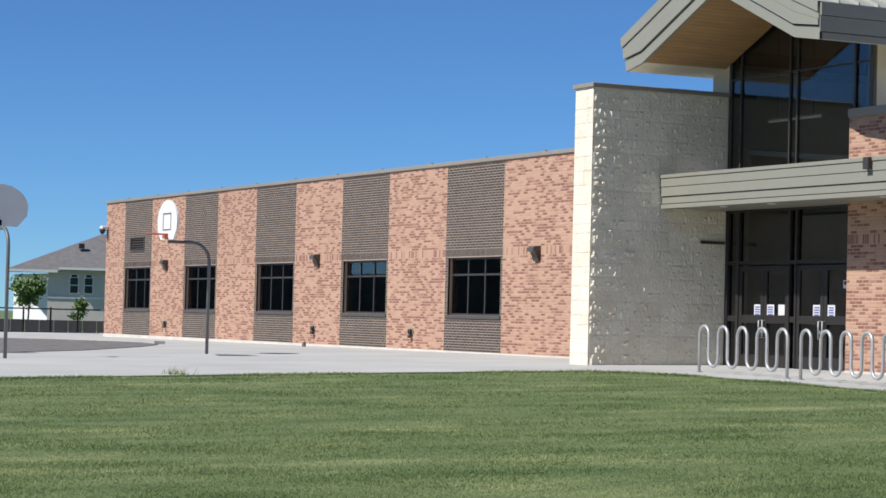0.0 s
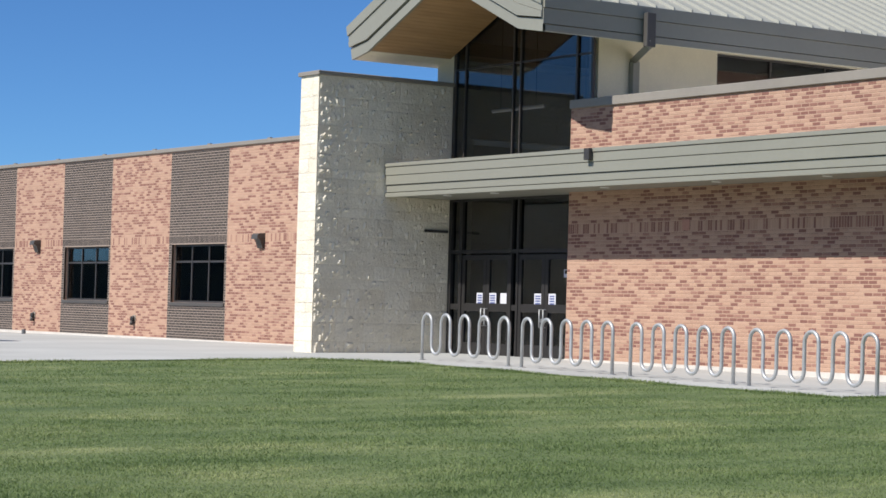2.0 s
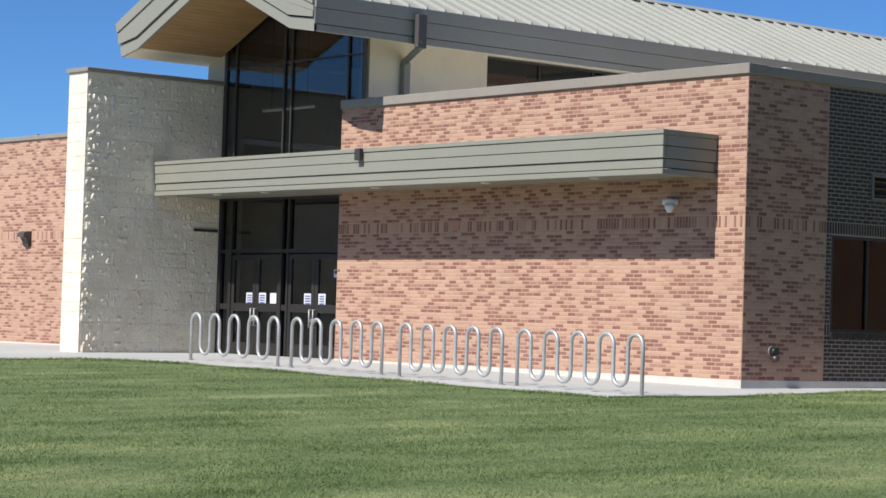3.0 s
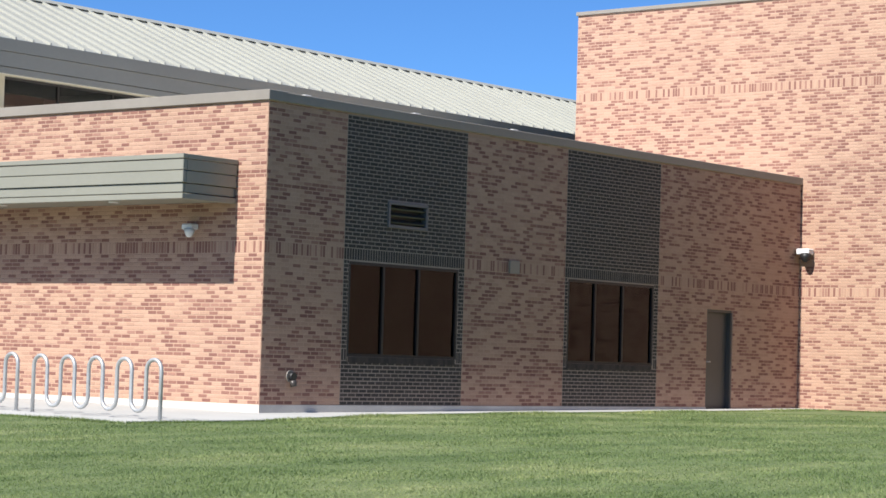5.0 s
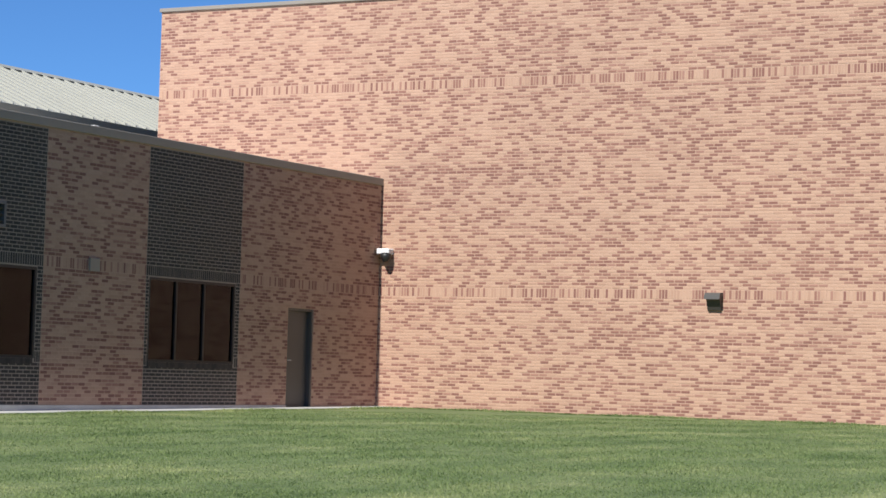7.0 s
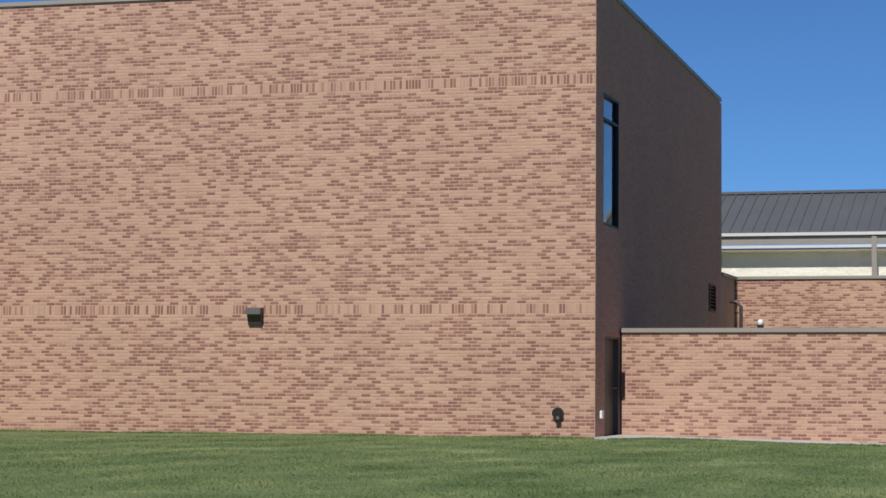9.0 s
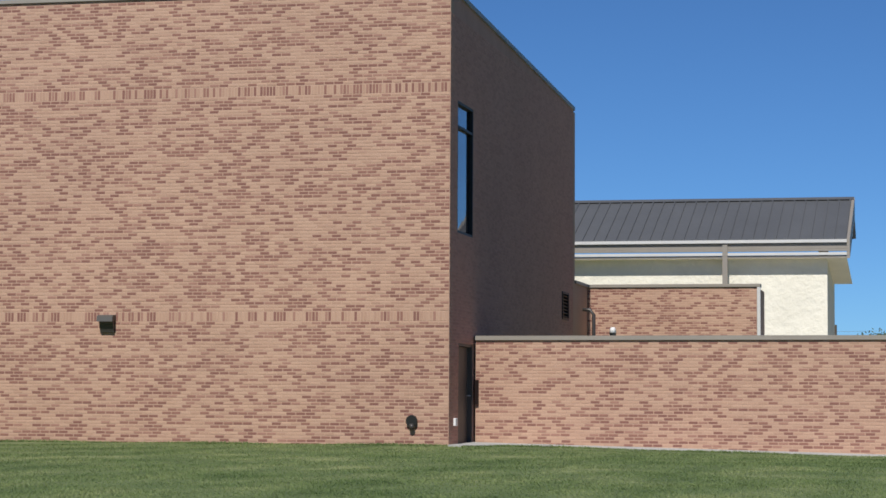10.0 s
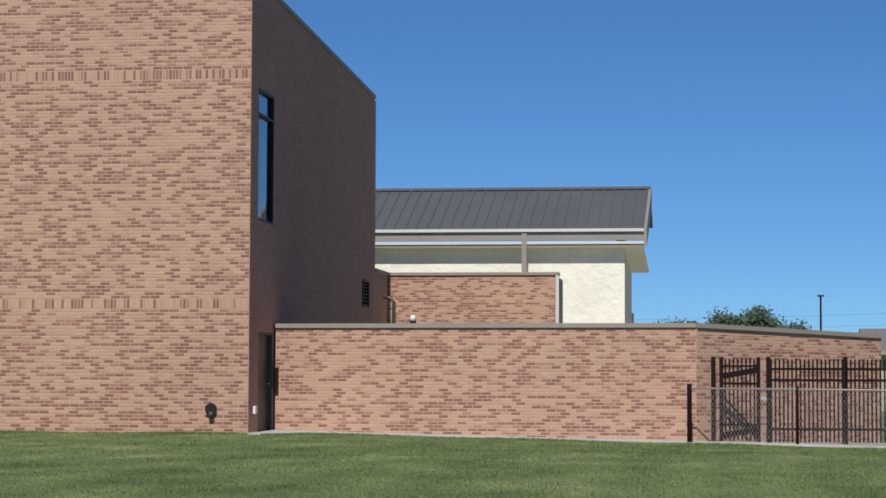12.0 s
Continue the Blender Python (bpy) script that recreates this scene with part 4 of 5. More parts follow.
piece("deck", Solid().box((CX0, FACE - 0.008, 4.38), (BLK0, GLASS_Y - 0.02, 4.42)), metal_sage, canopy)
for x in (-38.9, -37.2, -33.6, -30.4, -27.6):
    piece("downlight", Solid().tube([(x, 26.0, 3.885), (x, 26.0, 3.9)], 0.09, 12), white_paint, canopy)
piece("scupper", Solid().box((-33.38, CY0 - 0.12, 4.36), (-33.22, CY0 - 0.03, 4.58)), bronze, canopy, "small dark overflow box", bevel=0.01)


# ---- wall fixtures ----
def wall_lamp(place, z, label, size=0.26):
    w = thing("wall_lamp", place(0, 0, z), label, "lamp", "wall lamps")
    h = size / 2
    piece("housing", Solid().prism([place(-h, 0, z - 0.29), place(-h, 0.06, z - 0.29), place(-h, 0.13, z - 0.10), place(-h, 0.20, z - 0.03), place(-h, 0, z - 0.03)], Vector(place(size, 0, 0)) - Vector(place(0, 0, 0))), bronze, w)
    piece("hood", Solid().prism([place(-h - 0.02, 0, z - 0.026), place(-h - 0.02, 0.23, z - 0.07), place(-h - 0.02, 0.215, z + 0.03), place(-h - 0.02, 0.17, z + 0.065), place(-h - 0.02, 0, z + 0.075)], Vector(place(size + 0.04, 0, 0)) - Vector(place(0, 0, 0))), door_paint, w, "grey hood")
    return w


def hydrant(place, z, label, r=0.07):
    w = thing("wall_hydrant", place(0, 0, z), label, "hydrant", "wall hydrants")
    piece("plate", Solid().tube([place(0, 0, z), place(0, 0.025, z)], 0.10, 14), metal_cap, w, smooth=True)
    piece("body", Solid().tube([place(0, 0.025, z), place(0, 0.10, z - 0.01)], r, 12), rubber, w, smooth=True)
    piece("cap", Solid().tube([place(0, 0.07, z - 0.07), place(0.01, 0.09, z - 0.17)], 0.055, 10), bronze, w, smooth=True)
    return w


def on_face(x0, y=FACE):
    return lambda u, d, z: (x0 + u, y - d, z)


for x in (-74.31, -61.2, -47.9):
    wall_lamp(on_face(x), 3.2, "dark wall lamp with a sloped hood on brick")
wall_lamp(on_face(-16.8, GYM), 3.14, "dark wall lamp with a sloped hood on tall brick wall", 0.3)
for x in (-74.2, -61.36, -54.76):
    hydrant(on_face(x), 1.1, "small dark outlet low on a brick wall")
hydrant(on_face(-10.35, GYM), 1.09, "round dark outlet low on a tall brick wall", 0.115)
hydrant(lambda u, d, z: (SIDE + d, 27.38 + u, z), 1.1, "round dark outlet low on a shaded brick wall")


def security_camera(base, out, label, dome=rubber, k=1.0):
    c = thing("security_camera", base, label, "camera", "security cameras")
    b, o = Vector(base), Vector(out)
    piece("bracket", Solid().box(b - Vector((0.16, 0.12, 0.06)) * k + o * 0.14 * k, b + Vector((0.16, 0.12, 0.07)) * k + o * 0.14 * k), white_paint, c, bevel=0.02)
    piece("dome", Solid().tube([b + o * 0.2 * k + Vector((0.05, 0, -0.06)) * k, b + o * 0.22 * k + Vector((0.06, 0, -0.14)) * k, b + o * 0.22 * k + Vector((0.06, 0, -0.2)) * k, b + o * 0.22 * k + Vector((0.06, 0, -0.23)) * k], 0.13 * k, 12, 0.04 * k), dome, c, "dark dome", True)
    return c


security_camera((SIDE + 0.2, GYM, 4.05), (0, -1, 0), "white security camera with dark dome in a wall corner")
security_camera((-26.37, FACE, 3.5), (0, -1, 0), "white security camera under the canopy", white_paint, 0.75)
security_camera((W0 + 0.1, FACE, 4.55), (0, -1, 0), "white security camera at the end of the wing")
sign = thing("wall_plate", (SIDE, 33.4, 3.1), "small grey wall plate on shaded brick", "plate")
piece("plate", Solid().box((SIDE + 0.008, 33.25, 3.06), (SIDE + 0.04, 33.55, 3.3)), metal_cap, sign, bevel=0.005)
sign = thing("wall_plate", (-31.99, FACE, 3.1), "small dark plate on brick below the canopy", "plate")
piece("plate", Solid().box((-32.1, FACE - 0.018, 3.1), (-31.88, FACE - 0.008, 3.3)), brick_tan_shade, sign, bevel=0.005)
arm = thing("door_sign", (FIN1, 26.6, 3.2), "thin dark blade sign on the stone wall", "sign")
piece("plate", Solid().box((FIN1 + 0.03, 26.45, 3.18), (FIN1 + 0.06, 27.05, 3.24)), bronze, arm)
box = thing("junction_box", (G1, 44.55, 1.05), "small pale box low on a shaded wall", "box")
piece("body", Solid().box((G1 + 0.008, 44.4, 0.98), (G1 + 0.06, 44.6, 1.14)), white_paint, box, bevel=0.01)
pull = thing("wall_bar", (-9.5, 46.38, 1.6), "black upright bar at the end of the yard wall", "bar")
piece("bar", Solid().box((-9.56, 46.32, 1.42), (-9.49, 46.39, 1.93)), black_iron, pull)


for y in (27.64, 30.51, 33.38):
    spot = thing("parapet_light", (SIDE - 0.1, y, BLK_TOP + 0.16), "small white light on the shaded parapet", "lamp", "parapet lights")
    piece("body", Solid().box((SIDE - 0.14, y - 0.08, BLK_TOP + 0.162), (SIDE - 0.02, y + 0.08, BLK_TOP + 0.187)), pale_trim, spot, bevel=0.01)


# ---- bicycle racks ----
def bike_rack(x0, x1, y0, y1, label):
    """A steel tube bent into five upright loops."""
    r = thing("bike_rack", (x0, y0, level(x0, y0) + 0.03), label, "bike rack", "bike racks")
    n, path = 9, []
    step = 1.0 / n
    z0 = level((x0 + x1) / 2, (y0 + y1) / 2) + 0.03
    tilt = level(x1, y1) - level(x0, y0)

    def at(s, z):
        return Vector((x0 + (x1 - x0) * s, y0 + (y1 - y0) * s, z0 + tilt * (s - 0.5) + z))

    rad = (x1 - x0) * step / 2
    path.append(at(0, -0.05))
    for k in range(n):
        up = k % 2 == 0
        for j in range(9):
            a = math.pi * j / 8
            s = step * (k + 0.5) - step / 2 * math.cos(a)
            path.append(at(s, 0.87 - rad + math.sin(a) * rad if up else 0.12 + rad - math.sin(a) * rad))
    path.append(at(1, -0.05))
    piece("tube", Solid().tube(path, 0.03, 8), galv, r, smooth=True)
    for s in (0, 1):
        p = at(s, 0)
        piece("flange", Solid().tube([p, p + Vector((0, 0, 0.012))], 0.07, 10), galv, r)


RACKS = [(-35.95, -32.88, 23.55, 23.38), (-32.42, -29.68, 23.34, 23.22), (-29.11, -26.48, 23.15, 23.08), (-26.08, -23.2, 23.05, 22.9)]
for k, (a, b, c, d) in enumerate(RACKS):
    bike_rack(a, b, c, d, "galvanised steel wave bicycle rack on concrete")


# ---- basketball hoops ----
def hoop(x, y, turn, pole_h, arm_len, label):
    """A bent pole with a fan-shaped board and a rim; turn: the way the arm points, in degrees from +x."""
    h = thing("basketball_hoop", (x, y, level(x, y) + 0.03), label, "basketball hoop", "basketball hoops")
    z = level(x, y)
    d = Vector((math.cos(radians(turn)), math.sin(radians(turn)), 0))
    s = Vector((-d.y, d.x, 0))
    o = Vector((x, y, z))
    path = [o, o + Vector((0, 0, pole_h - 0.45))]
    for k in range(1, 7):
        a = math.pi / 2 * k / 6
        path.append(o + Vector((0, 0, pole_h - 0.45 + 0.45 * math.sin(a))) + d * 0.45 * (1 - math.cos(a)))
    path.append(o + d * arm_len + Vector((0, 0, pole_h)))
    piece("pole", Solid().tube(path, 0.04, 12), pole_grey, h, "grey bent steel pole", True)
    c = o + d * arm_len + Vector((0, 0, pole_h + 0.05))
    fan = []
    for k in range(25):
        a = math.pi * k / 24
        fan.append(c + s * 0.68 * math.cos(a) + Vector((0, 0, 0.42 + 0.52 * math.sin(a))))
    fan += [c - s * 0.66 + Vector((0, 0, 0.25)), c - s * 0.45 + Vector((0, 0, 0.0)), c + s * 0.45 + Vector((0, 0, 0.0)), c + s * 0.66 + Vector((0, 0, 0.25))]
    board = piece("backboard", Solid().prism(fan, d * 0.04), white_paint, h, "white fan-shaped board")
    f = c + d * 0.045
    for a, b, e, g in ((-0.28, 0.28, 0.60, 0.63), (-0.28, -0.25, 0.22, 0.60), (0.25, 0.28, 0.22, 0.60), (-0.25, 0.25, 0.22, 0.245)):
        m = Solid().prism([f + s * a + Vector((0, 0, e)), f + s * b + Vector((0, 0, e)), f + s * b + Vector((0, 0, g)), f + s * a + Vector((0, 0, g))], d * 0.004)
        under(part("marking", m, pole_grey), board)
    rc = c + d * 0.33 + Vector((0, 0, 0.12))
    ringp = [rc + (d * math.cos(2 * math.pi * k / 20) + s * math.sin(2 * math.pi * k / 20)) * 0.23 for k in range(21)]
    piece("rim", Solid().tube(ringp, 0.014, 6), rim_orange, h, "orange steel rim", True)
    piece("rim_bracket", Solid().prism([c + s * 0.09 + Vector((0, 0, 0.02)), c - s * 0.09 + Vector((0, 0, 0.02)), c - s * 0.09 + Vector((0, 0, 0.14)), c + s * 0.09 + Vector((0, 0, 0.14))], d * 0.12), rim_orange, h)


hoop(-50.9, 19.34, -90, 2.68, 1.05, "grey bent-pole basketball hoop with a white board")
hoop(-48.15, 13.64, 180, 2.88, 0.9, "grey basketball hoop seen from behind its board")
# ---- the cream building behind ----
CB, CX_R, CX_L, EAVE_Z, TOP_Z, RUN = 75.0, -3.72, -34.0, 6.9, 8.64, 4.4
stucco_dim = plain("beige_stucco", (0.44, 0.40, 0.30), 0.95, vary=0.05)
hall = thing("hall_building", (-15, CB, 0.5), "cream stucco hall with a grey standing-seam roof", "building")
piece("wall", Solid().box((CX_L, CB + 0.5, 0.3), (CX_R, CB + 0.8, 6.3)), stucco_pale, hall, "pale cream stucco wall")
piece("wall", Solid().box((CX_R - 0.3, CB + 0.8, 0.3), (CX_R, CB + 5.5, 6.6)), stucco, hall)
piece("roof_slope", Solid().prism([(CX_L, CB, EAVE_Z), (CX_L, CB + RUN, TOP_Z), (CX_L, CB + RUN, TOP_Z - 0.12), (CX_L, CB, EAVE_Z - 0.12)], (CX_R + 0.72 - CX_L, 0, 0)), roof_grey, hall)
piece("roof_slope", Solid().prism([(CX_L, CB + RUN, TOP_Z), (CX_L, CB + 6.4, EAVE_Z + 0.6), (CX_L, CB + 6.4, EAVE_Z + 0.48), (CX_L, CB + RUN, TOP_Z - 0.12)], (CX_R + 0.72 - CX_L, 0, 0)), roof_grey, hall)
seam2 = Solid().prism([(0, CB + 0.02, EAVE_Z), (0, CB + RUN, TOP_Z), (0, CB + RUN, TOP_Z + 0.045), (0, CB + 0.02, EAVE_Z + 0.05)], (0.04, 0, 0)).mesh("seam", roof_grey)
x = CX_R + 0.6
while x > -15:
    s = new("seam", seam2)
    s.location = (x, 0, 0)
    under(s, hall)
    x -= 0.38
for a, b, out in ((0.0, 0.10, 0.1), (0.12, 0.30, 0.0), (0.305, 0.38, 0.03), (0.42, 0.51, 0.05), (0.52, 0.6, 0.0)):
    piece("fascia_board", Solid().box((CX_L, CB - out, EAVE_Z - b), (CX_R + 0.66, CB + 0.1, EAVE_Z - a)), pale_trim if a in (0.0, 0.42) else metal_cap, hall)
piece("ridge_cap", Solid().prism([(CX_L, CB + RUN - 0.25, TOP_Z - 0.05), (CX_L, CB + RUN, TOP_Z + 0.06), (CX_L, CB + RUN + 0.25, TOP_Z - 0.08)], (CX_R + 0.74 - CX_L, 0, 0)), roof_grey, hall)
piece("soffit", Solid().box((CX_L, CB + 0.1, 6.3), (CX_R + 0.66, CB + 0.5, 6.33)), stucco, hall)
piece("barge_board", Solid().prism([(CX_R + 0.66, CB - 0.05, EAVE_Z), (CX_R + 0.66, CB + RUN, TOP_Z + 0.03), (CX_R + 0.66, CB + RUN, TOP_Z - 0.7), (CX_R + 0.66, CB - 0.05, EAVE_Z - 0.62)], (0.1, 0, 0)), metal_cap, hall)
piece("end_soffit", Solid().prism([(CX_R, CB + 0.6, 6.3), (CX_R + 0.64, CB + 0.6, 6.3), (CX_R + 0.64, CB + 5, 5.7), (CX_R, CB + 5, 5.7)], (0, 0, 0.02)), stucco, hall)
piece("downspout", Solid().box((-7.12, CB - 0.08, 4.5), (-6.95, CB + 0.06, 6.75)), metal_cap, hall)
piece("wall", Solid().box((CX_L, CB + 5.2, 0.3), (CX_R - 0.3, CB + 5.5, 6.6)), stucco, hall)
piece("wall", Solid().box((CX_L, CB + 0.8, 0.3), (CX_L + 0.3, CB + 5.2, 6.6)), stucco, hall)
pipe = thing("roof_pipe", (G1 + 0.2, 60.5, 3.4), "bent dark pipe beside the plant room", "pipe")
piece("tube", Solid().tube([(-9.2, 60.4, 0.5), (-9.2, 60.4, 3.85), (-9.3, 60.4, 3.98), (-9.5, 60.4, 4.0)], 0.05, 8), bronze, pipe, smooth=True)
cowl = thing("vent_cowl", (-8.2, 58, 3.3), "small white vent cowl behind the yard wall", "vent")
piece("pipe", Solid().tube([(-8.05, 56, 0.5), (-8.05, 56, 3.22)], 0.08, 8), rubber, cowl)
piece("cap", Solid().tube([(-8.05, 56, 3.22), (-8.05, 56, 3.32), (-8.05, 56, 3.36)], 0.09, 10, 0.05), white_paint, cowl, smooth=True)


# ---- fences ----
def iron_fence(x0, x1, y, posts, label):
    f = thing("iron_fence", (x0, y, level(x0, y)), label, "fence")
    for x in posts:
        piece("post", Solid().box((x - 0.045, y - 0.045, 0.3), (x + 0.045, y + 0.045, 2.17)), black_iron, f, bevel=0.004)
    for z in (0.72, 1.70, 1.925):
        piece("rail", Solid().box((x0, y - 0.018, z - 0.025), (x1, y + 0.018, z + 0.025)), black_iron, f)
    bar = Solid().box((-0.018, y - 0.045, 0.46), (0.018, y - 0.019, 2.12)).mesh("picket", black_iron)
    x = x0 + 0.07
    while x < x1:
        p = new("picket", bar)
        p.location = (x, 0, 0)
        under(p, f)
        x += 0.083
    return f


gate = thing("metal_gate", (-0.05, 46.0, 0.45), "black iron gate with upright bars", "gate")
for x in (-0.325, 0.415):
    piece("gate_post", Solid().box((x - 0.04, 45.96, 0.47), (x + 0.04, 46.04, 2.16)), black_iron, gate)
for z in (0.80, 1.63, 1.98):
    piece("rail", Solid().box((-0.285, 45.982, z - 0.022), (0.375, 46.018, z + 0.022)), black_iron, gate)
for z in (0.53, 1.72):
    piece("brace", Solid().prism([(-0.285, 45.985, z), (0.375, 45.985, z + 0.12), (0.375, 45.985, z + 0.24), (-0.285, 45.985, z + 0.12)], (0, 0.02, 0)), black_iron, gate)
for k in range(8):
    x = -0.245 + k * 0.083
    piece("picket", Solid().box((x - 0.018, 45.955, 0.5), (x + 0.018, 45.981, 2.13)), black_iron, gate)
piece("latch", Solid().box((0.46, 45.9, 1.3), (0.58, 45.96, 1.37)), galv, gate)
post = thing("fence_post", (-0.48, 46.0, 0.43), "black iron gate post", "post")
piece("shaft", Solid().box((-0.53, 45.95, 0.3), (-0.44, 46.05, 2.17)), black_iron, post, bevel=0.004)
iron_fence(0.6, 6.0, 46.0, (0.615, 2.14, 3.65, 5.2), "black iron picket fence before a brick wall")
mesh_fence = thing("chain_link_fence", (-0.95, 45.3, 0.42), "low chain-link fence with black posts", "fence")
for x, h, r in ((-0.95, 1.6, 0.05), (1.17, 1.56, 0.03), (3.3, 1.56, 0.03), (5.4, 1.56, 0.03)):
    piece("post", Solid().tube([(x, 45.3, 0.3), (x, 45.3, h), (x, 45.3, h + 0.02)], r, 10, r * 0.9), black_iron, mesh_fence, smooth=True)
piece("top_rail", Solid().tube([(-0.95, 45.3, 1.53), (6, 45.3, 1.48)], 0.02, 8), metal_cap, mesh_fence, smooth=True)
wires = Solid()
for k in range(110):
    x = -0.95 + k * 0.065
    for sg in (1, -1):
        a = Vector((x, 45.3, 0.42)) if sg > 0 else Vector((x, 45.3, 1.5))
        b = Vector((x + 0.54, 45.3, 1.5)) if sg > 0 else Vector((x + 0.54, 45.3, 0.42))
        wires.tube([a, b], 0.0016, 3)
w = piece("wire_mesh", wires, galv, mesh_fence, "galvanised wire mesh")
w["kind"] = "stuff"
gravel_mat = plain("pale_gravel", (0.58, 0.54, 0.47), 0.95, vary=0.3, scale=6, grain=18, relief=1.0, depth=0.03)
gravel = slab("gravel", [(-0.85, 45.05), (8, 44.6), (8, 45.9), (-0.85, 45.95)], 0.045, 0.1, gravel_mat, "pale gravel strip under the fence", "gravel")


# ---- trees ----
def tree(x, y, height, spread, seed, label, leaf, count, size, trunk=0.14):
    rn = random.Random(seed)
    t = thing("tree", (x, y, level(x, y)), label, "tree", "trees")
    z = level(x, y)
    o = Vector((x, y, z))
    wood = Solid()
    top = o + Vector((rn.uniform(-0.2, 0.2), rn.uniform(-0.2, 0.2), height * 0.6))
    wood.tube([o, o.lerp(top, 0.5) + Vector((0.06, 0.03, 0)), top], trunk, 8, trunk * 0.4)
    tips = []
    for k in range(11):
        a = o.lerp(top, rn.uniform(0.42, 1.0))
        an = k * 2.4 + rn.uniform(-0.4, 0.4)
        e = a + Vector((math.cos(an) * spread * rn.uniform(0.45, 0.95), math.sin(an) * spread * rn.uniform(0.45, 0.95), height * rn.uniform(0.05, 0.36)))
        wood.tube([a, a.lerp(e, 0.5) + Vector((0, 0, height * 0.03)), e], trunk * 0.35, 5, trunk * 0.08)
        tips.append((a, e))
    piece("trunk", wood, bark_trunk, t, smooth=True)
    v, f = [], []
    for k in range(count):
        a, e = rn.choice(tips)
        c = a.lerp(e, rn.uniform(0.4, 1.1)) + Vector((rn.gauss(0, 1), rn.gauss(0, 1), rn.gauss(0, 0.8))) * spread * 0.2
        u = Vector((rn.uniform(-1, 1), rn.uniform(-1, 1), rn.uniform(-1, 1))).normalized()
        w = u.orthogonal().normalized()
        s = size * rn.uniform(0.6, 1.3)
        i = len(v)
        v += [c - u * s, c + w * s * 0.45, c + u * s, c - w * s * 0.45]
        f.append((i, i + 1, i + 2, i + 3))
    me = bpy.data.meshes.new("crown")
    me.from_pydata([tuple(p) for p in v], [], f)
    me.materials.append(leaf)
    under(new("crown", me), t)
    return t


def polar(heading, dist):
    a = radians(heading)
    return math.sin(a) * dist, math.cos(a) * dist


for h, dist, hi, sp, sd in ((-1.65, 180, 7.3, 2.2, 1), (-0.95, 182, 7.0, 2.0, 2), (0.15, 180, 8.0, 2.4, 3), (0.75, 184, 7.7, 2.4, 4), (1.25, 186, 6.9, 2.0, 5)):
    x, y = polar(h, dist)
    tree(x, y, hi, sp, sd, "distant round green tree on the horizon", leaf_far, 14000, 0.17, 0.2)
x, y = polar(-73.66, 120)
tree(x, y, 3.3, 1.0, 11, "young green tree before a pale house", leaf_near, 1500, 0.14, 0.06)
x, y = polar(-72.4, 118)
tree(x, y, 1.9, 0.45, 12, "slim young tree beside a fence", leaf_near, 700, 0.09, 0.03)

px, py = polar(2.07, 150)
pole = thing("street_lamp", (px, py, level(px, py)), "thin dark street lamp pole far off", "street lamp")
piece("pole", Solid().tube([(px, py, 0.3), (px, py, 7.9)], 0.09, 8, 0.06), black_iron, pole)
piece("head", Solid().box((px - 0.22, py - 0.1, 7.85), (px + 0.22, py + 0.1, 7.95)), black_iron, pole)

# a power line far behind the yard
line = thing("power_line", (-7.8, 170, 0.2), "thin overhead power cables between two poles", "power line")
for x, top in ((-7.8, 7.5), (36.0, 9.2)):
    piece("pole", Solid().tube([(x, 170, 0.2), (x, 170, top)], 0.14, 8, 0.1), bark_trunk, line)
for za, zb, sag in ((7.0, 8.9, 0.35), (6.2, 7.8, 0.3)):
    piece("cable", Solid().tube([(-7.8 + 43.8 * k / 12, 170, za + (zb - za) * k / 12 - sag * math.sin(math.pi * k / 12)) for k in range(13)], 0.012, 4), pole_grey, line)

# unseen boxes across the street, behind the camera, added to darken window reflections
belt = Solid()
bx = -420.0
rb = random.Random(3)
while bx < 160:
    w = rb.uniform(5, 14)
    belt.box((bx, -46, -0.5), (bx + w, -34 - rb.uniform(0, 4), rb.uniform(7.0, 10.5) if bx > -140 else rb.uniform(5.3, 7.4)))
    bx += w * 0.98
# an unseen row to the east, added to cut sky light on side walls
by = -34.0
while by < 210:
    w = rb.uniform(5, 14)
    belt.box((52 + rb.uniform(0, 4), by, -0.5), (64, by + w, rb.uniform(7.5, 11.5)))
    by += w * 0.98
structure("backdrop", belt, backdrop_mat, "unseen grey-brown boxes that dim reflections and sky light", "trees")


